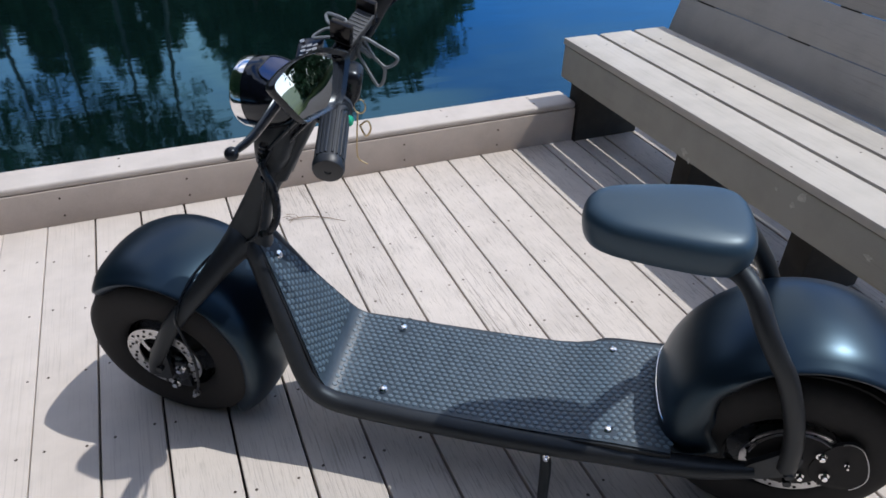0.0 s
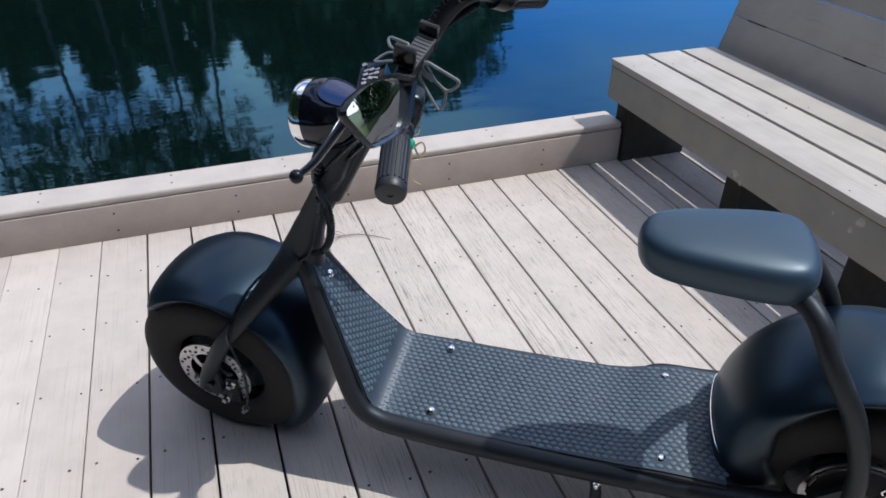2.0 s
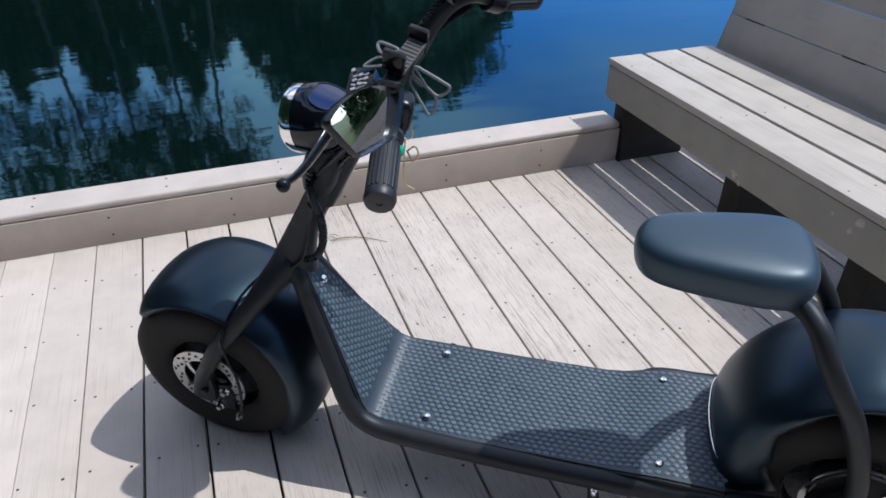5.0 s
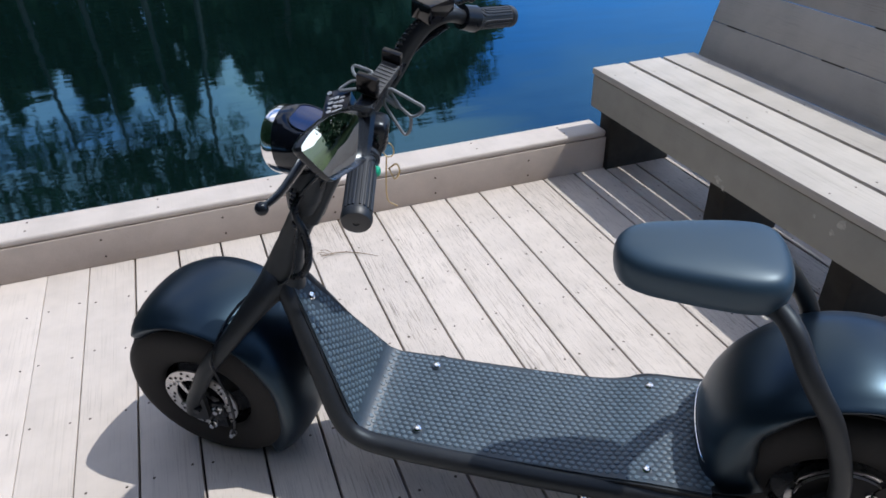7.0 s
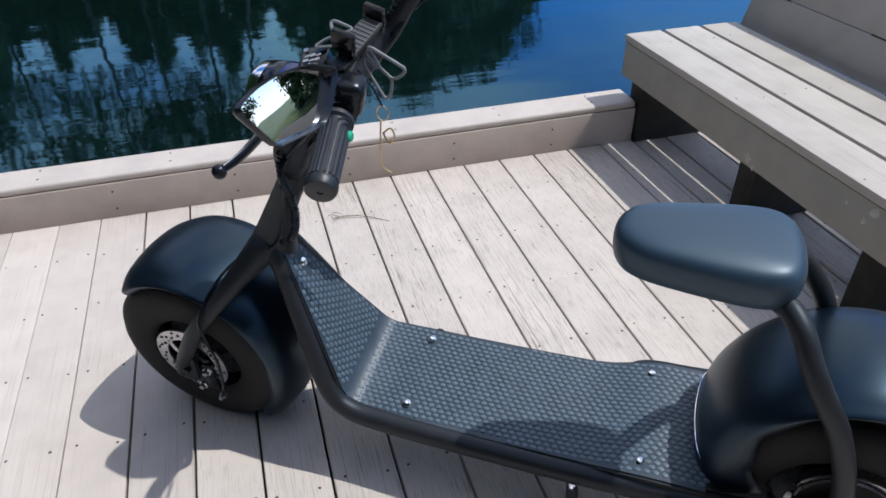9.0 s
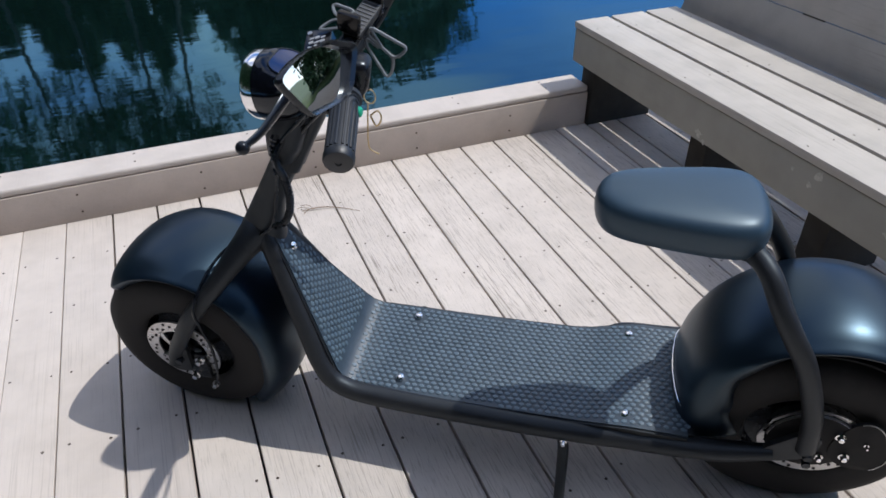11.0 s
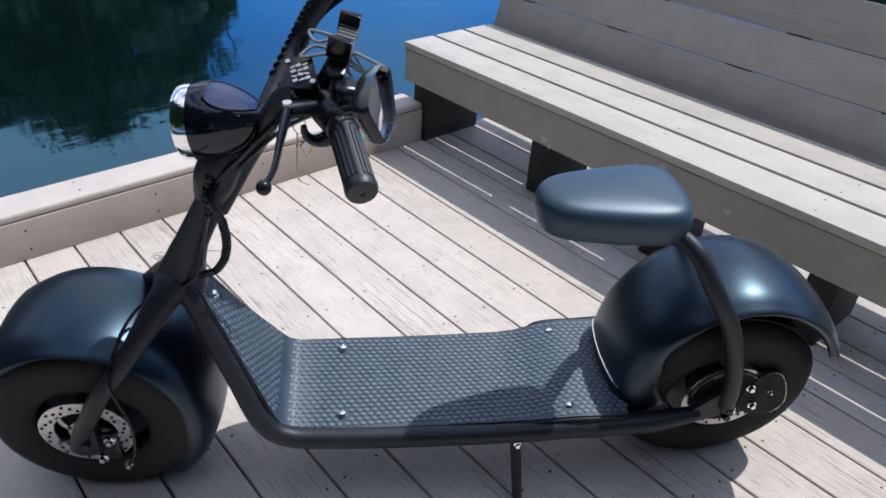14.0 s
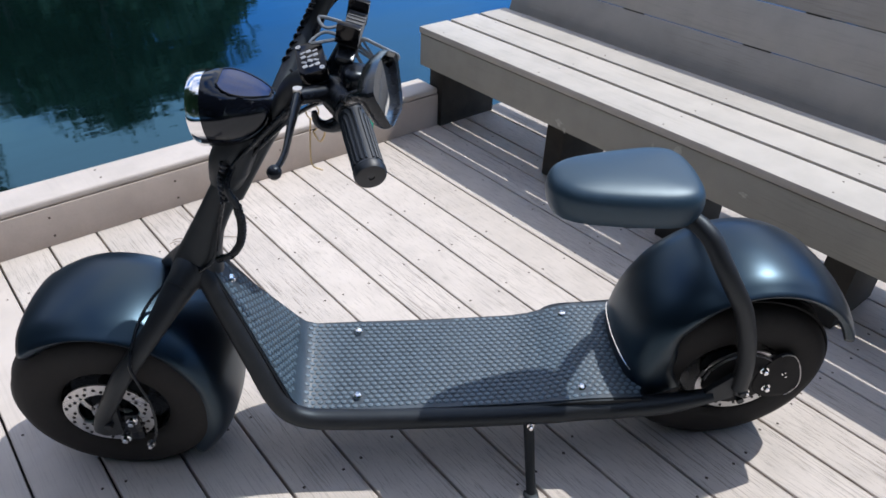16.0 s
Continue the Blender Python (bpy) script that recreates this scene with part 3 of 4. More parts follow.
# stem and neck: a broad tapered gusset
bm = bmesh.new()
add_tube(bm, [(-0.302, 0, 0.478), (-0.292, 0, 0.510), (-0.276, 0, 0.558), (-0.258, 0, 0.602), (-0.236, 0, 0.645), (-0.206, 0, 0.704), (-0.165, 0, 0.815), (-0.138, 0, 0.872)], [0.048, 0.048, 0.036, 0.029, 0.027, 0.027, 0.028, 0.029], 20, flat=0.82, up=(1, 0, 0))
sp("steering_stem", bm, FRAMEP, "tapered black steel steering stem")
sp("lower_clamp", tube([(-0.160, -0.010, 0.815), (-0.182, -0.014, 0.778), (-0.197, -0.013, 0.744), (-0.210, -0.008, 0.708)], [0.030, 0.036, 0.036, 0.028], 18), FRAMEP, "rounded black clamp round the stem")
# frame tubes
for s in (-1, 1):
    k = 1.0 if s < 0 else 0.80
    sp("frame_tube", tube([(-0.296, 0.010 * s, 0.535), (-0.276, 0.028 * s, 0.498), (-0.253, 0.046 * s, 0.440), (-0.202, 0.091 * s * k, 0.324), (-0.163, 0.121 * s * k, 0.234), (-0.119, 0.130 * s * k, 0.190), (-0.03, 0.132 * s * k, 0.176), (0.2, 0.137 * s * k, 0.178),
                           (0.40, 0.141 * s * k, 0.187), (0.47, 0.143 * s, 0.196), (0.56, 0.145 * s, 0.202), (0.66, 0.145 * s, 0.212), (0.756, 0.141 * s, 0.230)], [0.019] * 4 + [0.020, 0.0215] + [0.0225] * 6 + [0.016], 14), FRAMEP)
    sp("seat_tube", tube([(0.600, 0.030 * s, 0.634), (0.632, 0.052 * s, 0.640), (0.656, 0.086 * s, 0.628), (0.678, 0.118 * s, 0.592), (0.706, 0.137 * s, 0.548), (0.740, 0.143 * s, 0.493), (0.776, 0.145 * s, 0.405), (0.796, 0.145 * s, 0.335), (0.806, 0.144 * s, 0.262)], 0.0182, 16), FRAMEP)
    sp("rear_dropout", slab(round_outline([(0.725, 0.208), (0.768, 0.212), (0.824, 0.240), (0.828, 0.300), (0.790, 0.305), (0.738, 0.248)], 0.012), -0.006, 0.006, 0.002, pose(0, 0.141 * s, 0, 90, 0, 0)), FRAMEP)
for x in (0.0, 0.22, 0.44):
    sp("cross_member", tube([(x, -0.14, 0.178), (x, 0.14, 0.178)], 0.010, 10, 1), FRAMEP)

# footboard: pan, mat and raised ovals
BOARD = [(-0.262, 0.515, 0.028), (-0.235, 0.457, 0.046), (-0.136, 0.238, 0.116), (-0.120, 0.215, 0.120), (-0.095, 0.204, 0.121), (-0.04, 0.204, 0.122), (0.02, 0.204, 0.1235), (0.08, 0.2045, 0.1245), (0.14, 0.2055, 0.126), (0.20, 0.2065, 0.128), (0.26, 0.2075, 0.1295), (0.32, 0.209, 0.131), (0.36, 0.210, 0.132), (0.40, 0.2135, 0.135), (0.44, 0.2225, 0.140), (0.48, 0.2315, 0.145), (0.51, 0.2345, 0.147), (0.60, 0.235, 0.147)]


def cant(u, y):
    """How much the platform dips towards the kickstand side."""
    k = 0.10 * min(1.0, max(0.0, (0.48 - u) / 0.48)) if u > -0.10 else 0.10 * max(0.0, (u + 0.24) / 0.14)
    return k * y - 0.004 * min(1.0, max(0.0, (0.42 - u) / 0.2))


def board_at(s):
    """Place, half width and normal at the running length s along the footboard."""
    for (u0, z0, w0), (u1, z1, w1) in zip(BOARD, BOARD[1:]):
        d = math.hypot(u1 - u0, z1 - z0)
        if s <= d:
            f = s / d
            return u0 + (u1 - u0) * f, z0 + (z1 - z0) * f, w0 + (w1 - w0) * f, (-(z1 - z0) / d, (u1 - u0) / d)
        s -= d
    return None


def board_sheet(inset, lift, thick):
    bm = bmesh.new()
    n = len(BOARD)
    rows = []
    for i, (u, z, w) in enumerate(BOARD):
        a, b = BOARD[max(i - 1, 0)], BOARD[min(i + 1, n - 1)]
        d = math.hypot(b[0] - a[0], b[1] - a[1])
        nu, nz = -(b[1] - a[1]) / d, (b[0] - a[0]) / d
        rows.append([bm.verts.new((u + nu * h, y, z + cant(u, y) + nz * h)) for h in (lift, lift - thick) for y in (-(w - inset) - 0.003, w - inset - 0.006)])
    for p, q in zip(rows, rows[1:]):
        for i, j in ((0, 1), (1, 3), (3, 2), (2, 0)):
            bm.faces.new((p[i], p[j], q[j], q[i]))
    for r in (rows[0], rows[-1]):
        bm.faces.new((r[0], r[1], r[3], r[2]))
    return bm


board = sp("footboard", board_sheet(0.001, -0.0005, 0.026), FRAMEP, "steel foot platform with a dark grey bumpy rubber mat")
part("rubber_mat", board_sheet(0.006, 0.003, 0.003), MAT, board, "dark grey rubber mat with rows of raised ovals")
bm = bmesh.new()
total = sum(math.hypot(b[0] - a[0], b[1] - a[1]) for a, b in zip(BOARD, BOARD[1:]))
STEP_S, STEP_Y = 0.0162, 0.0106
BOLTS = [(0.0, 0.085), (0.0, -0.085), (0.479, 0.108), (0.479, -0.108), (-0.238, 0.004)]
for j in range(-13, 14):
    y = j * STEP_Y
    for i in range(int(total / STEP_S)):
        at = board_at(0.012 + (i + 0.5 * (j % 2)) * STEP_S)
        if not at:
            break
        x, z, w, (nu, nz) = at
        if abs(y) > w - 0.012 or -0.133 < x < -0.112 or any(math.hypot(x - bu, y - by) < 0.013 for bu, by in BOLTS):
            continue
        c = Vector((x + nu * 0.003, y - 0.004, z + cant(x, y) + nz * 0.003))
        t1, up = Vector((nz, 0, -nu)), Vector((nu, 0, nz))
        rings = [[bm.verts.new(c + (t1 * math.cos(a) * 0.0066 + Vector((0, 1, 0)) * math.sin(a) * 0.0053) * k + up * h) for a in (2 * math.pi * q / 8 for q in range(8))]
                 for k, h in ((1.0, -0.0005), (0.80, 0.0012), (0.40, 0.0019))]
        bm.faces.new(rings[-1])
        for a, b in zip(rings, rings[1:]):
            for q in range(8):
                bm.faces.new((a[q], a[(q + 1) % 8], b[(q + 1) % 8], b[q]))
tagged(part("raised_oval", bm, MATTOP, board), kind="stuff")
for u, y in BOLTS:
    z = 0.210 if u == 0 else 0.232 if u > 0 else 0.468
    tilt = 0 if u == 0 else -15 if u > 0 else 66
    bm = lathe([(-0.003, 0.0095), (0.002, 0.0095), (0.005, 0.007), (0.006, 0.004), (0.004, 0.003), (0.004, 0.0)], 14, m=pose(0, 0, 0, 90, 0, 0))
    part("bolt", bm, CHROME, board, "bright domed screw").matrix_local = pose(u, y - 0.003, z + cant(u, y) + 0.001, 0, tilt, 0)

# seat
def cushion(outline, rings, crown):
    """A padded shape: rings of (offset, height) round an outline, then crown rings of (scale, height) that close over its top."""
    bm = bmesh.new()
    n = len(outline)
    pts = [Vector(p) for p in outline]
    mid = sum(pts, Vector((0, 0))) / n
    out = []
    for i in range(n):
        d = (pts[(i + 1) % n] - pts[i - 1]).normalized()
        out.append(Vector((d.y, -d.x)) if Vector((d.y, -d.x)).dot(pts[i] - mid) > 0 else Vector((-d.y, d.x)))
    rows = [[bm.verts.new((*(p + o * k), z)) for p, o in zip(pts, out)] for k, z in rings]
    last = [p + o * rings[-1][0] for p, o in zip(pts, out)]
    rows += [[bm.verts.new((*(mid + (p - mid) * k), z)) for p in last] for k, z in crown]
    for p, q in zip(rows, rows[1:]):
        for j in range(n):
            bm.faces.new((p[j], p[(j + 1) % n], q[(j + 1) % n], q[j]))
    bm.faces.new(rows[0][::-1])
    bm.faces.new(rows[-1])
    return bm


half = [(-0.143, 0.0), (-0.139, 0.026), (-0.122, 0.049), (-0.090, 0.065), (-0.040, 0.076), (0.010, 0.084), (0.060, 0.089), (0.096, 0.086), (0.119, 0.072), (0.132, 0.045)]
corner = half + [(0.136, 0.0)] + [(x, -y) for x, y in half[:0:-1]]
closed = smooth_path([(*p, 0) for p in corner + corner[:3]], 6)[6:6 + 6 * len(corner)]
SEAT = pose(0.511, 0.013, 0.640, 0, 0, 3)
wall = [(-0.030, -0.006), (-0.010, -0.005), (-0.001, -0.001), (0.003, 0.008), (0.0055, 0.019), (0.0065, 0.030), (0.0058, 0.040), (0.0042, 0.0475), (0.0016, 0.0537), (-0.002, 0.0587), (-0.0065, 0.0627), (-0.012, 0.0657), (-0.020, 0.0682)]
seat = sp("seat", cushion([(p.x, p.y) for p in closed], wall, [(0.86, 0.0704), (0.66, 0.0724), (0.40, 0.0738), (0.15, 0.0744)]), VINYL, "padded black vinyl saddle", SEAT)
part("seat_base", slab(round_outline([(-0.03, -0.05), (0.11, -0.06), (0.11, 0.06), (-0.03, 0.05)], 0.03), -0.026, -0.001, 0.006), PLASTIC, seat)

# handlebar
BAR_L = [(-0.200, -0.004, 0.675), (-0.152, -0.004, 0.762), (-0.126, -0.010, 0.808), (-0.102, -0.025, 0.853), (-0.078, -0.050, 0.906), (-0.050, -0.100, 0.950), (-0.020, -0.160, 0.974), (0.004, -0.20, 0.981), (0.024, -0.236, 0.974), (0.045, -0.338, 0.951)]
BAR_R = [(-0.190, 0.004, 0.690), (-0.150, 0.008, 0.770), (-0.118, 0.034, 0.830), (-0.092, 0.094, 0.870), (-0.060, 0.150, 0.915), (-0.033, 0.166, 0.960), (-0.002, 0.182, 0.994), (0.032, 0.210, 1.001), (0.062, 0.248, 0.980), (0.115, 0.338, 0.953)]
for bar in (BAR_L, BAR_R):
    sp("handlebar", tube(bar, [0.0165] * 5 + [0.0155, 0.0145, 0.0135, 0.0125, 0.0125], 16), FRAMEP, "bent black steel handlebar")


def grip(a, b):
    a, b = Vector(a), Vector(b)
    d = (b - a).normalized()
    m = Matrix.Translation(a) @ Vector((0, 1, 0)).rotation_difference(d).to_matrix().to_4x4()
    L = (b - a).length
    bm = lathe([(0.0, 0.0125), (0.0, 0.0215), (0.006, 0.0215), (0.009, 0.0178), (L - 0.013, 0.0178), (L - 0.010, 0.0202), (L - 0.003, 0.0202), (L + 0.001, 0.0185), (L + 0.002, 0.0160), (L + 0.002, 0.0042), (L + 0.0008, 0.0034), (L + 0.0008, 0.0)], 28)
    bmesh.ops.transform(bm, matrix=m, verts=bm.verts)
    g = sp("grip", bm, GRIPR, "ribbed dark rubber grip")
    bm = bmesh.new()
    step = math.pi / 10
    for c in range(3):
        for k in (1, 2, 3):
            top, arch = 0.031 - 0.0075 * k, []
            for turn, at in ((-1.0, L - 0.015), (-1.0, top + 0.016), (-0.86, top + 0.007), (-0.5, top + 0.0015), (0.0, top), (0.5, top + 0.0015), (0.86, top + 0.007), (1.0, top + 0.016), (1.0, L - 0.015)):
                an = 2 * math.pi * c / 3 + 1.2 + turn * (k - 0.45) * step
                arch.append(m @ Vector((math.cos(an) * 0.0179, at, math.sin(an) * 0.0179)))
            add_tube(bm, arch, 0.0017, 6, 2)
    part("rib", bm, GRIPR, g)
    return g


grip((0.021, -0.232, 0.975), (0.046, -0.343, 0.951))
grip((0.064, 0.250, 0.979), (0.117, 0.343, 0.952))


def lever(root, ball, mid, perch):
    p = sp("brake_lever", tube([perch, root], [0.012, 0.011], 10, 1), PLASTIC, "black brake lever with a ball end")
    part("blade", tube([root, mid[0], mid[1], ball], [0.0115, 0.0092, 0.0068, 0.0048], 12, 6, flat=0.5, up=(0, 0, 1)), PLASTIC, p)
    bm = bmesh.new()
    bmesh.ops.create_uvsphere(bm, u_segments=16, v_segments=10, radius=0.0088, matrix=Matrix.Translation(ball))
    part("ball_end", bm, PLASTIC, p)
    bm = bmesh.new()
    lathe([(0, 0.006), (0.006, 0.006), (0.006, 0)], 8, bm=bm, m=Matrix.Translation(Vector(root) + Vector((0, 0, 0.006))) @ pose(0, 0, 0, 90, 0, 0))
    part("pivot_bolt", bm, STEEL, p)


lever((-0.044, -0.234, 0.996), (-0.061, -0.372, 0.978), ((-0.050, -0.280, 0.983), (-0.053, -0.335, 0.978)), (0.000, -0.200, 0.985))
lever((0.012, 0.268, 0.994), (0.030, 0.390, 0.966), ((0.0, 0.30, 0.982), (0.005, 0.345, 0.972)), (0.042, 0.228, 0.994))

# left controls: switch housing, reservoir cover, green button
sw = sp("switch_housing", box((-0.020, -0.020, -0.030), (0.020, 0.020, 0.022), 0.015, pose(0.028, -0.204, 1.000, 8, 12, 12), 4), PLASTIC, "black handlebar switch housing")
part("green_button", lathe([(0.0, 0.007), (0.006, 0.007), (0.008, 0.005), (0.008, 0.0)], 12, m=pose(0.041, -0.253, 0.968, 0, 0, -90)), GREEN, sw, "green push button")
part("hook", tube([(0.020, -0.205, 0.965), (0.004, -0.205, 0.942), (-0.014, -0.205, 0.936), (-0.026, -0.205, 0.944), (-0.029, -0.205, 0.958)], [0.014, 0.012, 0.008, 0.006, 0.004], 10), PLASTIC, sw)
PANEL = pose(-0.029, -0.181, 1.018, 14, -12, 8)
pad = sp("reservoir_cover", slab(round_outline([(-0.018, -0.029), (0.018, -0.029), (0.018, 0.028), (-0.018, 0.028)], 0.007), -0.012, 0.006, 0.003), INK, "black reservoir cover with painted pale reflections", PANEL)
random.seed(5)
# small pale plates imitate the reflections on the reservoir cover
for i in range(3):
    for j in range(4):
        bm = box((-0.0034, -0.0026, 0.0), (0.0034, 0.0026 - 0.002 * ((i + j) % 2), 0.0008), 0.0003, pose(-0.009 + i * 0.008, -0.015 + j * 0.0088, 0.006, 0, 0, 18 - 40 * ((i * 3 + j) % 3 == 1)), 1)
        part("pale_reflection", bm, REFLECT, pad)
for dx, dy in ((-0.013, 0.023), (0.012, -0.024)):
    part("screw", lathe([(0.0, 0.0034), (0.0015, 0.0034), (0.0015, 0.0016), (0.0005, 0.0014), (0.0005, 0.0)], 12, m=pose(dx, dy, 0.006, 90, 0, 0)), STEEL, pad)
part("reservoir", box((-0.021, -0.030, -0.040), (0.019, 0.030, -0.010), 0.009, seg=3), PLASTIC, pad, "black brake fluid reservoir")
sp("bar_collar", tube([(-0.012, -0.174, 0.978), (0.004, -0.200, 0.981), (0.020, -0.228, 0.976)], [0.0165, 0.025, 0.024], 18, 3), PLASTIC, "black clamp collar of the brake lever")

# phone mount with looped grey bands
mount = sp("phone_mount", box((-0.012, -0.052, -0.006), (0.012, 0.052, 0.006), 0.004, pose(0.022, -0.15, 1.038, 14, 10, -8)), PLASTIC, "black clip-on phone mount with grey looped bands")
part("jaw", box((-0.014, -0.0045, -0.014), (0.014, 0.0045, 0.021), 0.0015, pose(0.030, -0.114, 1.054, 10, 12, -8)), INK, mount)
part("jaw", box((-0.015, -0.0045, -0.014), (0.015, 0.0045, 0.014), 0.0015, pose(0.019, -0.184, 1.056, 10, 12, -8)), INK, mount)
plate = part("plate", box((-0.013, -0.034, 0.0), (0.013, 0.034, 0.007), 0.0015, pose(0.024, -0.148, 1.044, 14, 14, -8)), PADR, mount, "ribbed grey rubber pad")
for q in range(9):
    part("rib", box((-0.0115, -0.0011, 0.0065), (0.0115, 0.0011, 0.0082), 0.0004, pose(0.024, -0.148, 1.044, 14, 14, -8) @ pose(0, -0.028 + q * 0.007, 0), 1), RIBS, plate)
part("foot", tube([(0.018, -0.15, 1.035), (-0.008, -0.168, 0.99)], [0.010, 0.012], 10, 1), PLASTIC, mount)


def band(corners, w=0.0023, r=0.012):
    """A closed silicone band with rounded corners."""
    pts, k = [], len(corners)
    for q in range(k):
        p, a, b = Vector(corners[q]), Vector(corners[q - 1]), Vector(corners[(q + 1) % k])
        ra, rb = min(r, (a - p).length * 0.46), min(r, (b - p).length * 0.46)
        s0, e0 = p + (a - p).normalized() * ra, p + (b - p).normalized() * rb
        pts += [s0 * (1 - t) ** 2 + p * 2 * t * (1 - t) + e0 * t * t for t in (0.0, 0.25, 0.5, 0.75, 1.0)]
    part("band", tube(pts + pts[:1], w, 6, 1, cap=False), BAND, mount)


def strut(a, b):
    part("band_strut", tube([a, b], 0.0017, 6, 1), BAND, mount)


MID = (-0.013, -0.148, 1.045)
band([(0.016, -0.140, 1.051), (-0.024, -0.129, 1.057), MID])
band([(0.014, -0.160, 1.040), MID, (-0.036, -0.166, 1.033)])
R1, R2, NOTCH = (0.036, -0.150, 1.036), (0.027, -0.154, 1.014), (0.066, -0.154, 0.996)
TIP, TAIL, INNER = (0.086, -0.152, 1.011), (0.054, -0.154, 0.965), (0.030, -0.152, 1.026)
band([R1, TIP, (0.076, -0.153, 1.000), NOTCH, INNER], r=0.007)
band([INNER, NOTCH, (0.062, -0.154, 0.974), TAIL, R2], r=0.007)
strut((0.034, -0.150, 1.036), (0.050, -0.153, 1.011))
strut((0.026, -0.152, 1.022), (0.046, -0.153, 1.008))

# headlight
HL = pose(-0.163, -0.006, 0.850, 0, -5, -6) @ Matrix.Rotation(radians(-90), 4, "Z")
LAMP = ((-0.050, 0.0606), (-0.042, 0.0614), (-0.030, 0.0618), (-0.018, 0.0612), (-0.008, 0.0595), (0.004, 0.0560), (0.016, 0.0508), (0.028, 0.0445), (0.040, 0.0372), (0.050, 0.0300), (0.057, 0.0205), (0.060, 0.0100), (0.061, 0.0))
PANEL_MID, PANEL_FROM, PANEL_TO = radians(85), -0.022, 0.052


def panel_half(y):
    """Half of the angle that the smoked panel takes at y along the lamp."""
    f = min(1.0, max(0.0, (y - PANEL_FROM) / (PANEL_TO - PANEL_FROM)))
    return radians(38) * math.sin(math.pi * (0.03 + 0.94 * f)) ** 0.28


def lamp_radius(y):
    k = max(j for j in range(len(LAMP) - 1) if LAMP[j][0] <= y)
    (ya, ra), (yb, rb) = LAMP[k], LAMP[k + 1]
    return ra + (rb - ra) * (y - ya) / (yb - ya)


bm = lathe(LAMP, 96)
for v in bm.verts:
    away, r = math.atan2(v.co.z, v.co.x) - PANEL_MID, math.hypot(v.co.x, v.co.z)
    half = panel_half(v.co.y)
    if PANEL_FROM <= v.co.y <= PANEL_TO and abs(away) < half and r > 0.01:
        k = math.cos(half) / math.cos(away) * 0.95
        v.co.x, v.co.z = v.co.x * k, v.co.z * k
hl = sp("headlight", bm, HLBLACK, "gloss black bullet headlight with a chrome rim", HL)
part("chrome_rim", lathe([(-0.048, 0.0614), (-0.058, 0.0612), (-0.067, 0.0602), (-0.0715, 0.0575), (-0.073, 0.053), (-0.071, 0.048)], 40), CHROME, hl, "chrome headlight rim")
part("lens", lathe([(-0.073, 0.049), (-0.080, 0.034), (-0.084, 0.0)], 32), LENS, hl, "clear headlight lens")


bm, rings, left, right = bmesh.new(), [], [], []
for q in range(17):
    y = PANEL_FROM + (PANEL_TO - PANEL_FROM) * q / 16
    half, r, ring = panel_half(y), lamp_radius(y), []
    for j in range(9):
        g = j / 4 - 1
        flat_r, a = r * math.cos(half) / math.cos(half * g), PANEL_MID + half * g
        r2 = flat_r + (r - flat_r) * 0.30
        ring.append(Vector((r2 * math.cos(a), y, r2 * math.sin(a))))
    rings.append([bm.verts.new(p) for p in ring])
    left.append(ring[0])
    right.append(ring[-1])
for a, b in zip(rings, rings[1:]):
    for j in range(8):
        bm.faces.new((a[j], a[j + 1], b[j + 1], b[j]))
panel = part("visor_panel", bm, SMOKED, hl, "smoked top panel with sky reflection in its colour")
part("visor_bead", tube(left + right[::-1] + left[:1], 0.0016, 8, 1, cap=False), HLBLACK, panel)
part("bracket", tube([(0.0, -0.004, -0.055), (0.0, -0.010, -0.078), (0.0, -0.018, -0.100)], [0.024, 0.018, 0.015], 12), PLASTIC, hl)

# mirror: shell, rim and glass on a stalk
MIR = [(-0.461, 1.124), (-0.437, 1.072), (-0.369, 1.057), (-0.347, 1.062), (-0.306, 1.092), (-0.345, 1.114), (-0.397, 1.126), (-0.430, 1.128)]
mn = Vector((1, -0.112, 0.311)).normalized()
my = Vector((0, 0, 1)).cross(mn).normalized()
mz = mn.cross(my)
mo = Vector((0.0678, -0.390, 1.0865))
MM = Matrix((my, mz, mn)).transposed().to_4x4()
MM.translation = mo
flat = []
for y, z in MIR:
    x = mo.x + 0.112 * (y - mo.y) - 0.311 * (z - mo.z)
    d = Vector((x, y, z)) - mo
    flat.append((d.dot(my), d.dot(mz)))
flat = round_outline(flat, 0.010, 3)
cx, cy = sum(p[0] for p in flat) / len(flat), sum(p[1] for p in flat) / len(flat)
bm = bmesh.new()


def hexa(k, depth, flank=0.0):
    """The outline scaled by k, at that depth; flank: how much broader the rim is on the scooter's side."""
    return [Vector((cx + (x - cx) * k - flank * min(1.0, max(0.0, (x - cx) / 0.05)), cy + (y - cy) * k, depth)) for x, y in flat]


rows = [[bm.verts.new(p) for p in ring] for ring in (hexa(0.92, -0.008, 0.011), hexa(0.935, 0.001, 0.011), hexa(0.97, 0.003, 0.004), hexa(1.0, -0.002), hexa(0.98, -0.007), hexa(0.86, -0.015), hexa(0.55, -0.020))]
n = len(flat)
for p, q in zip(rows, rows[1:]):
    for j in range(n):
        bm.faces.new((p[j], p[(j + 1) % n], q[(j + 1) % n], q[j]))
bm.faces.new(rows[-1])
mirror = sp("rear_view_mirror", bm, PLASTIC, "black angular rear-view mirror on a stalk", MM)
bm = bmesh.new()
BULGE = 0.55
rows = [[bm.verts.new((p.x, p.y, -0.0035 - ((p.x - cx) ** 2 + (p.y - cy) ** 2) / (2 * BULGE))) for p in hexa(k, 0, 0.011 * k)] for k in (0.928, 0.76, 0.58, 0.40, 0.24, 0.10)]
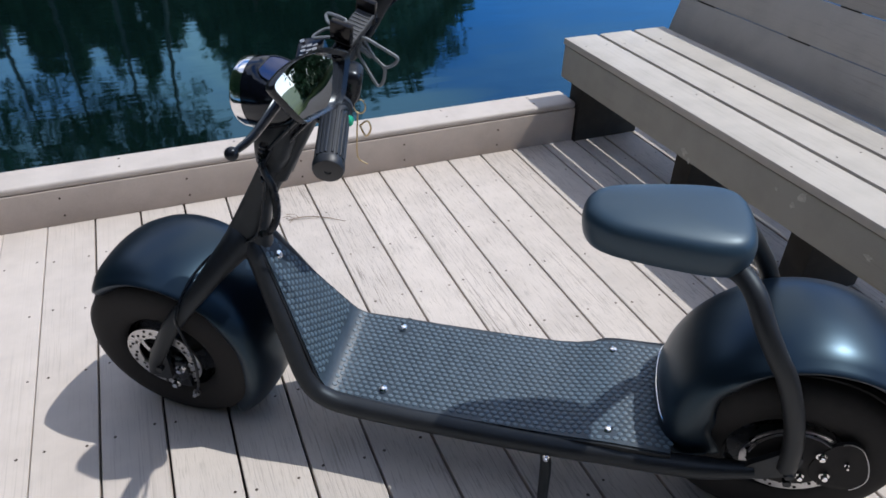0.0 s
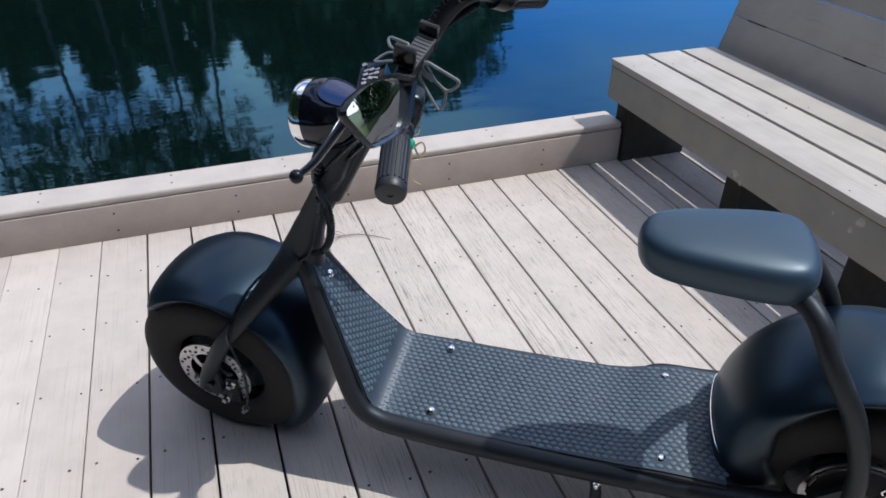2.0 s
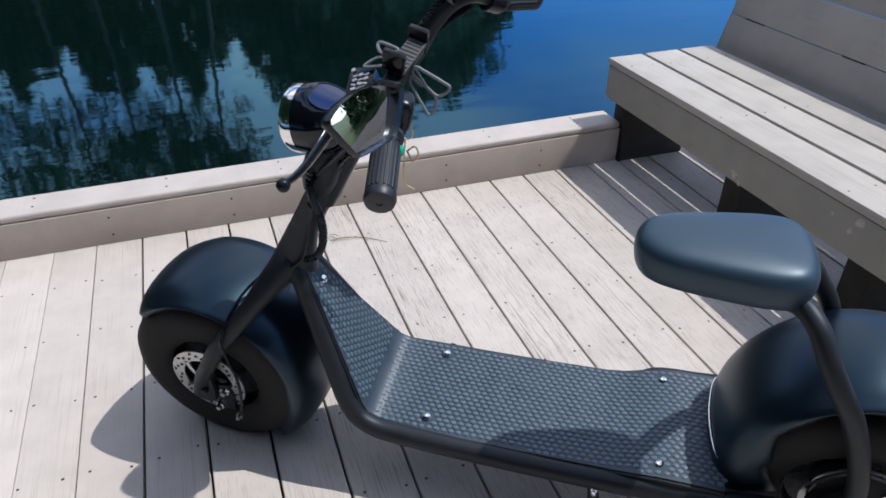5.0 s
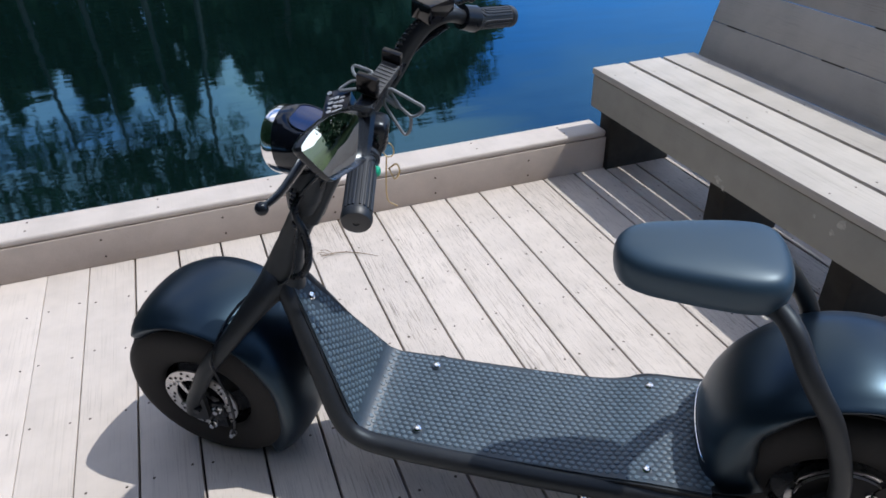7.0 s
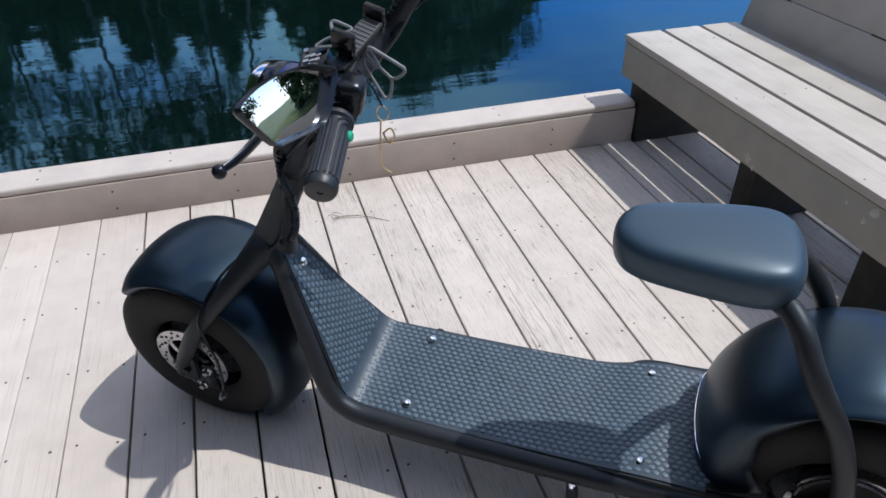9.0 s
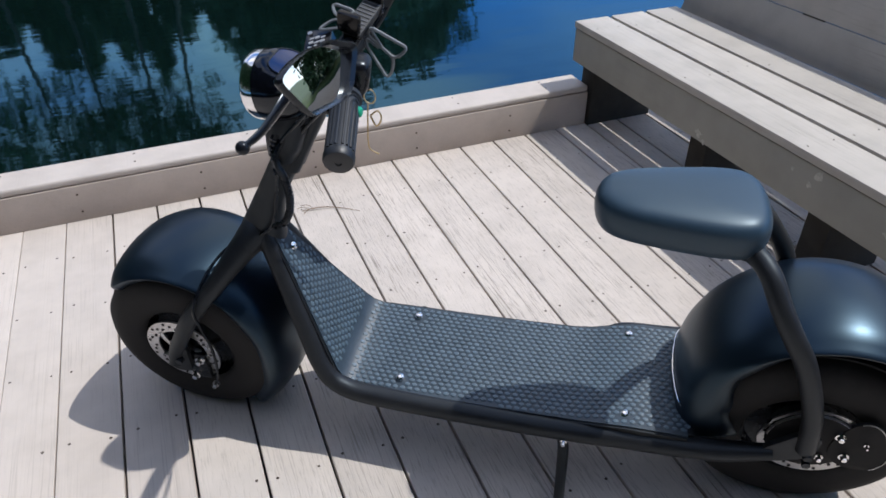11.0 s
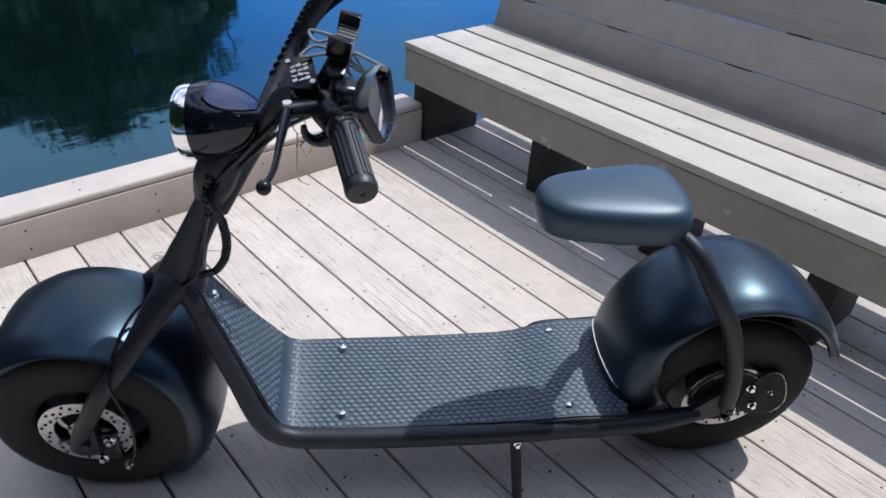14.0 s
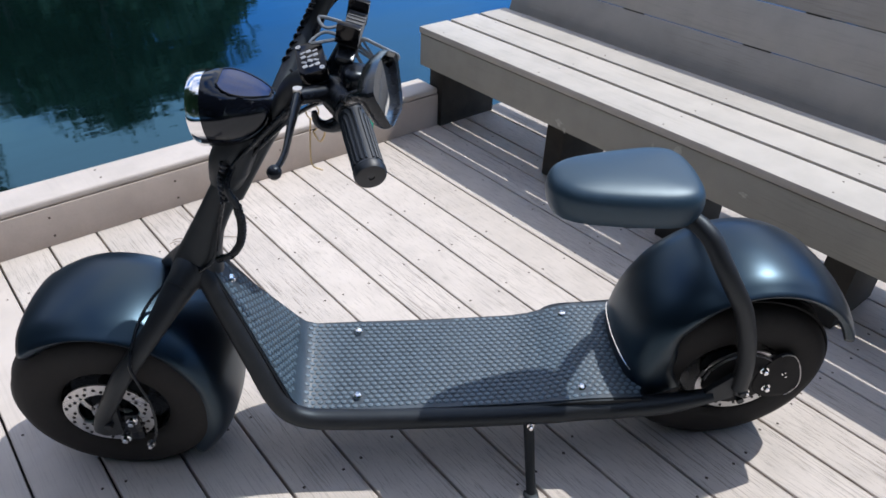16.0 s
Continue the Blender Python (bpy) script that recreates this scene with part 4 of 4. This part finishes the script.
for p, q in zip(rows, rows[1:]):
    for j in range(n):
        bm.faces.new((p[j], p[(j + 1) % n], q[(j + 1) % n], q[j]))
bm.faces.new(rows[-1])
part("mirror_glass", bm, MIRROR, mirror, "clear slightly convex mirror glass")
sp("mirror_stalk", tube([(0.049, -0.372, 1.078), (0.032, -0.340, 1.055), (0.022, -0.290, 1.022), (0.014, -0.245, 0.998), (0.010, -0.215, 0.985)], [0.008, 0.008, 0.007, 0.006, 0.008], 10), PLASTIC)

# far-side throttle box
box_r = sp("throttle_box", box((-0.024, -0.03, -0.018), (0.024, 0.03, 0.018), 0.004, pose(0.006, 0.192, 1.020, 0, 8, -30)), GLOSS, "black box on the handlebar")
part("box_stay", tube([(0.006, 0.192, 1.012), (0.018, 0.196, 0.997)], 0.008, 8, 1), PLASTIC, box_r)
sp("throttle_collar", tube([(0.048, 0.230, 0.990), (0.066, 0.252, 0.979)], [0.022, 0.024], 16, 1), PLASTIC)

# cables
random.seed(11)
for pts, r in ((((-0.02, -0.19, 0.985), (-0.04, -0.12, 0.945), (-0.075, -0.058, 0.885), (-0.145, -0.050, 0.81), (-0.192, -0.050, 0.755), (-0.212, -0.040, 0.69), (-0.232, -0.032, 0.62), (-0.252, -0.036, 0.55), (-0.300, -0.040, 0.51)), 0.0035),
               (((-0.03, -0.20, 0.975), (-0.05, -0.13, 0.93), (-0.085, -0.055, 0.87), (-0.145, -0.036, 0.80), (-0.18, -0.026, 0.75), (-0.20, -0.010, 0.71)), 0.004),
               (((0.0, -0.18, 0.965), (-0.035, -0.10, 0.91), (-0.085, -0.045, 0.85), (-0.15, -0.033, 0.78), (-0.19, -0.020, 0.72), (-0.21, -0.005, 0.69)), 0.0035),
               (((0.028, 0.205, 0.985), (-0.032, 0.163, 0.945), (-0.092, 0.090, 0.856), (-0.150, 0.0, 0.805), (-0.196, -0.060, 0.745), (-0.184, -0.070, 0.700), (-0.181, -0.072, 0.660), (-0.189, -0.072, 0.620), (-0.208, -0.066, 0.587), (-0.240, -0.048, 0.560)), 0.0068)):
    sp("cable", tube(pts, r, 8, 6), PLASTIC)
wrap = []
path = smooth_path([(x - 0.011, y - 0.006, z + 0.007) for x, y, z in BAR_R[7:2:-1]], 44)
for i, p in enumerate(path):
    a = i * 0.75
    wrap.append(p + Vector((math.cos(a) * 0.0052, math.sin(a) * -0.004, math.sin(a) * 0.0052)))
sp("spiral_wrap", tube(wrap, 0.0026, 6, 1), PLASTIC)
wrap = []
path = smooth_path(((-0.196, -0.050, 0.775), (-0.206, -0.048, 0.735), (-0.209, -0.045, 0.685)), 30)
for i, p in enumerate(path):
    a = i * 0.9
    wrap.append(p + Vector((math.cos(a) * 0.0068, math.sin(a) * 0.0068, 0)))
sp("spiral_wrap", tube(wrap, 0.0026, 6, 1), PLASTIC)
wrap = []
path = smooth_path(((-0.184, -0.070, 0.700), (-0.181, -0.072, 0.660), (-0.189, -0.072, 0.620), (-0.208, -0.066, 0.587)), 40)
for i, p in enumerate(path):
    a = i * 1.0
    wrap.append(p + Vector((math.cos(a) * 0.0072, math.sin(a) * 0.0072, 0)))
sp("spiral_wrap", tube(wrap, 0.0016, 6, 1), PLASTIC)

# kickstand
kick = sp("kickstand", tube([(0.362, -0.152, 0.17), (0.368, -0.160, 0.14), (0.371, -0.205, 0.075), (0.373, -0.238, 0.034)], [0.010, 0.012, 0.011, 0.011], 10), FRAMEP, "black steel kickstand")
bm = bmesh.new()
nut(bm, (0.366, -0.162, 0.176), 0.0055)
part("bolt", bm, CHROME, kick)
part("foot_tab", box((-0.016, -0.014, -0.006), (0.016, 0.014, 0.004), 0.003, pose(0.372, -0.246, 0.034, -6, 0, 0)), FRAMEP, kick)

# keys that hang from the lock by the stem
keys = thing("key_ring", "brass key and ring hanging beside the scooter's stem", "keys", SC @ pose(-0.062, 0.072, 0.72, -6.5, 0, 0))
bm = bmesh.new()
add_tube(bm, [(0.0 + 0.011 * math.cos(a), 0.0, 0.072 + 0.014 * math.sin(a)) for a in (2 * math.pi * k / 20 for k in range(21))], 0.0014, 6, 1)
part("ring", bm, BRASS, keys)
part("strap", tube([(0.0, 0, 0.086), (-0.012, -0.012, 0.125), (-0.028, -0.03, 0.16)], 0.002, 6), PLASTIC, keys)
part("key_shank", tube([(-0.004, 0, 0.06), (-0.007, 0, 0.02), (-0.008, 0, -0.03), (0.006, 0, -0.042), (0.012, 0, -0.044)], 0.0017, 6, 3), BRASS, keys)
part("key_bow", tube([(-0.005 + 0.004 * (k in (0, 4)), 0, 0.034) if k in (0, 4) else (p[0], 0, p[1]) for k, p in enumerate(((0, 0), (0.014, 0.045), (0.020, 0.030), (0.010, 0.014), (0, 0)))], 0.0019, 6, 4), BRASS, keys)

# ---- water and far bank ----
bm = bmesh.new()
bmesh.ops.create_grid(bm, x_segments=1, y_segments=1, size=900, matrix=Matrix.Translation((0, 0, LAKE)))
tagged(part("water", bm, WATER), "still dark blue lake reflecting trees and sky", "water", kind="structure")

bm = bmesh.new()
random.seed(3)
edge = []
for i in range(61):
    x = -90 + i * 3.0
    near = 24 + 1.5 * math.sin(i * 0.7) + (0 if x < 12 else (x - 12) * 1.6)
    edge.append([bm.verts.new((x, near, LAKE - 0.3)), bm.verts.new((x, near + 1.5, LAKE + 0.5)), bm.verts.new((x, near + 30, LAKE + 1.6)), bm.verts.new((x, near + 300, LAKE + 2.0))])
for p, q in zip(edge, edge[1:]):
    for j in range(3):
        bm.faces.new((p[j], q[j], q[j + 1], p[j + 1]))
tagged(part("ground", bm, MUD), "earth bank on the lake's far shore", "bank", kind="structure")
bm = bmesh.new()
rows = []
for i in range(25):
    y = -36 + i * 1.8
    x = 19.0 + 0.5 * math.sin(y * 0.6) if y > -7.6 else -30.0
    rows.append([bm.verts.new((x, y, LAKE - 0.3)), bm.verts.new((x + 0.8, y, LAKE + 0.35)), bm.verts.new((x + 8, y, LAKE + 0.55)), bm.verts.new((70.0, y, LAKE + 1.5))])
for p, q in zip(rows, rows[1:]):
    for j in range(3):
        bm.faces.new((p[j], q[j], q[j + 1], p[j + 1]))
tagged(part("lawn", bm, GRASS), "bright green mown grass bank behind the bench", "grass", kind="structure")


def tree(x, y, h, r, seed, thick=52, low=0.16, girth=0.26):
    """A tapered trunk with limbs and a loose crown of leaf clumps."""
    random.seed(seed)
    t = thing("tree", "tall leafy green tree on the far bank", "tree", Matrix.Translation((x, y, LAKE + 0.7)), "trees on the far bank")
    bm = bmesh.new()
    top = Vector((random.uniform(-0.6, 0.6), random.uniform(-0.6, 0.6), h * 0.93))
    add_tube(bm, [(0, 0, -0.4), (0.1, 0, h * 0.3), top * 0.62, top], [girth, girth * 0.8, girth * 0.5, 0.03], 8, 4)
    clumps = []
    for k in range(26):
        z = h * (low + (0.96 - low) * (k + random.random()) / 26)
        a = random.uniform(0, 2 * math.pi)
        f = z / h
        reach = r * (0.35 + 0.9 * math.sin(math.pi * min(1.0, (f * 0.86 + 0.10))) ) * random.uniform(0.55, 1.05)
        p0 = top * f * 0.97
        p1 = p0 + Vector((math.cos(a) * reach, math.sin(a) * reach, random.uniform(0.1, 0.9)))
        add_tube(bm, [p0, (p0 + p1) / 2 + Vector((0, 0, 0.2)), p1], [0.06, 0.04, 0.015], 5, 2)
        for f2 in (0.5, 0.8, 1.0):
            clumps.append((p0.lerp(p1, f2), random.uniform(0.5, 1.0) * r * 0.36))
    part("trunk", bm, BARK, t)
    verts, faces = [], []
    for c, cr in clumps:
        for _ in range(thick):
            d = Vector((random.gauss(0, 1), random.gauss(0, 1), random.gauss(0, 0.7)))
            q = c + d * cr * 0.55
            s = random.uniform(0.14, 0.30)
            e1 = Vector((random.gauss(0, 1), random.gauss(0, 1), random.gauss(0, 1))).normalized()
            e2 = e1.orthogonal().normalized()
            i = len(verts)
            verts += [q - e1 * s, q + e2 * s * 0.5, q + e1 * s, q - e2 * s * 0.5]
            faces.append((i, i + 1, i + 2, i + 3))
    me = bpy.data.meshes.new("crown")
    me.from_pydata(verts, [], faces)
    me.materials.append(LEAF)
    ob = new("crown", me)
    ob.parent = t


for i, (x, y, h, r, low) in enumerate(((-22, 30, 14.0, 3.6, 0.2), (-16.5, 29, 12.2, 3.2, 0.2), (-12, 31, 13.5, 3.4, 0.2), (-8.4, 30, 15.4, 2.9, 0.58), (-5.2, 31, 16.6, 3.1, 0.63), (-3.0, 31, 16.0, 2.7, 0.66), (-0.6, 30, 16.0, 2.7, 0.66),
                                       (1.4, 30, 16.0, 2.4, 0.74), (5.4, 29.5, 9.4, 2.2, 0.2), (8.4, 28.5, 11.6, 3.0, 0.16), (11.4, 30, 11.0, 2.8, 0.16), (-19, 33, 11, 3.0, 0.2), (7.0, 33, 11.5, 3.4, 0.2),
                                       (13.6, 32.5, 7.4, 2.4, 0.16), (9.8, 32, 11.0, 3.2, 0.2), (22.0, 3.0, 9.0, 2.6, 0.1), (22.5, 0.4, 7.5, 2.2, 0.1), (26.0, -9.5, 8.0, 2.8, 0.1))):
    tree(x, y, h, r, 100 + i, 12 if low > 0.5 else 70, low, 0.15 if low > 0.5 else 0.26)


def bushes(label, count, place, size, seed):
    """A dense stand of loose leaves; place(random) gives a point inside it."""
    random.seed(seed)
    verts, faces = [], []
    for _ in range(count):
        q = Vector(place())
        s = random.uniform(*size)
        e1 = Vector((random.gauss(0, 1), random.gauss(0, 1), random.gauss(0, 1))).normalized()
        e2 = e1.orthogonal().normalized()
        i = len(verts)
        verts += [q - e1 * s, q + e2 * s * 0.5, q + e1 * s, q - e2 * s * 0.5]
        faces.append((i, i + 1, i + 2, i + 3))
    me = bpy.data.meshes.new("bushes")
    me.from_pydata(verts, [], faces)
    me.materials.append(LEAF)
    return tagged(new("bushes", me), label, "bushes", kind="stuff")


def far_shore():
    x = random.uniform(-40, 15)
    top = 9.5 + 0.7 * math.sin(x * 0.55 + 2.2) + 0.8 * math.sin(x * 1.7 + 1) + 0.6 * math.sin(x * 4.1) if x < 7 else 6.5
    return x, random.uniform(33.5, 36.5), LAKE + 0.5 + top * random.random() ** 0.6


# hedge behind the camera, its height chosen to dim skylight on near-side walls
def land_side():
    x = random.uniform(-16, 9)
    top = 11.0 + 0.9 * math.sin(x * 0.8) + 0.6 * math.sin(x * 2.3 + 1)
    return x, -9.6 + random.gauss(0, 0.7), LAKE + 0.3 + top * random.random() ** 0.7


# out-of-view foliage, added to cut western skylight and darken paint reflections
def west_screen():
    y = random.uniform(-12, 20.0)
    top = 13.0 + 0.8 * math.sin(y * 0.9) + 0.5 * math.sin(y * 2.6)
    return -9.0 - 0.3 * max(0.0, y - 5.0) + random.gauss(0, 0.6), y, LAKE + 0.3 + top * random.random() ** 0.7


def behind_bench():
    y = random.uniform(-1.0, 5.5)
    return 20.6 + random.gauss(0, 0.6), y, LAKE + 0.5 + (2.2 + 0.7 * math.sin(y * 1.3)) * random.random()


bushes("dense green bushes along the lake's far shore", 42000, far_shore, (0.22, 0.46), 77)
LOBES = ((6.5, 10.9, 2.0), (8.6, 11.8, 1.8), (10.4, 12.6, 1.7), (12.2, 12.1, 1.5), (13.4, 12.0, 1.5), (14.5, 12.2, 1.4), (15.2, 11.4, 1.2), (15.7, 10.2, 1.3), (16.3, 9.2, 1.3), (16.9, 8.7, 1.2), (17.5, 8.4, 1.1))


def shore_end():
    """Rounded crowns that step down towards the open end of the far shore."""
    if random.random() < 0.5:
        x = random.uniform(5.5, 16.8)
        return x, 35 + random.gauss(0, 0.7), LAKE + 0.3 + (9.6 if x < 16 else 8.2) * random.random()
    cx0, cz0, r = random.choice(LOBES)
    d = Vector((random.gauss(0, 1), random.gauss(0, 1), random.gauss(0, 1))).normalized() * r * random.random() ** 0.4
    d *= 1 + 0.14 * math.sin(5 * math.atan2(d.z, d.x) + cx0)
    return cx0 - 0.6 + d.x, 35 + d.y * 0.8, cz0 - 0.5 + d.z


bushes("dense rounded green crowns on the far shore", 19000, shore_end, (0.20, 0.40), 81)
bushes("unseen dark green landward hedge, raised to block skylight", 25000, land_side, (0.16, 0.34), 78)
# added light blocker on the west, never in view
bushes("unseen tall dark green trees added to block the western sky", 46000, west_screen, (0.22, 0.44), 80)
bushes("low green bushes beyond the grass bank", 2600, behind_bench, (0.12, 0.25), 79)

# ---- deck boards, last ----
def board_span(k):
    """Where a board begins and how wide it is; those towards the open side lie closer together."""
    if k > 0:
        return k * PITCH + GAP / 2, PITCH - GAP
    if k == 0:
        return 0.0014, PITCH - GAP / 2 - 0.0014
    if k == -1:
        return -0.1308, 0.1294
    return -0.1322 - (-1 - k) * PITCH + 0.0014, PITCH - 0.0014


widths = {}
for k in range(FIRST, LAST):
    x0, wide = board_span(k)
    key = (round(wide, 4), k < 2, k < 5)
    if key not in widths:
        ob = part("board", box((0.0, -7.0, -0.025), (wide, 0.030, 0.0), 0.0022 if k > 0 else 0.0012, seg=1), DECKS if k < 2 else DECK if k < 5 else DECKW, floor)
        widths[key] = ob.data
    else:
        ob = new("board", widths[key])
        ob.parent = floor
    ob.location.x = x0

for x in (-1.6, 0.0, 1.5, 3.0):
    for y in (-0.12, -2.4, -4.7, -6.8):
        part("pile", lathe([(-0.07, 0.0), (-0.07, 0.085), (-0.80, 0.09), (-1.60, 0.09), (-1.60, 0.0)], 14, m=pose(x, y, 0, 90, 0, 0)), DARKWOOD, floor, "dark round timber pile")
part("subframe", box((FIRST * PITCH, -7.0, -0.075), (LAST * PITCH, 0.028, -0.034)), DARKWOOD, floor, "dark timber frame under the boards")

# ---- screws, twig and litter on the deck ----
random.seed(21)
verts, faces = [], []
for k in range(FIRST, LAST):
    for j in range(26):
        y = -0.21 - j * JOIST
        for x in (k * PITCH + 0.028, (k + 1) * PITCH - 0.026):
            cx0, cy0 = x + random.uniform(-0.006, 0.006), y + random.uniform(-0.012, 0.012)
            r = random.uniform(0.0032, 0.0040)
            i = len(verts)
            for q in range(8):
                a = 2 * math.pi * q / 8
                verts.append((cx0 + r * math.cos(a), cy0 + r * math.sin(a), 0.0))
            for q in range(8):
                a = 2 * math.pi * q / 8
                verts.append((cx0 + r * 0.7 * math.cos(a), cy0 + r * 0.7 * math.sin(a), 0.0006))
            faces.append(tuple(range(i + 8, i + 16)))
            faces += [(i + q, i + (q + 1) % 8, i + 8 + (q + 1) % 8, i + 8 + q) for q in range(8)]
me = bpy.data.meshes.new("deck_screw")
me.from_pydata(verts, [], faces)
me.materials.append(SCREW)
ob = new("deck_screw", me)
ob.parent = floor
tagged(ob, kind="stuff")

twig = thing("twig", "thin dry twig lying on the deck boards", "twig", Matrix.Translation((0.850, -0.247, 0.003)) @ Matrix.Rotation(radians(-20), 4, "Z"))
part("stem", tube([(-0.10, -0.01, 0.0), (-0.04, 0.006, 0.004), (0.03, 0.004, 0.002), (0.10, -0.016, 0.0)], [0.0012, 0.0018, 0.0014, 0.0006], 6), TWIG, twig)
for a, b, c in (((-0.06, 0.002, 0.002), (-0.085, 0.02, 0.006), (-0.11, 0.022, 0.001)), ((-0.05, 0.004, 0.003), (-0.08, -0.012, 0.005), (-0.09, -0.03, 0.0)), ((-0.075, 0.0, 0.001), (-0.10, 0.008, 0.004), (-0.118, 0.004, 0.001))):
    part("side_shoot", tube([a, b, c], 0.0009, 5, 3), TWIG, twig)
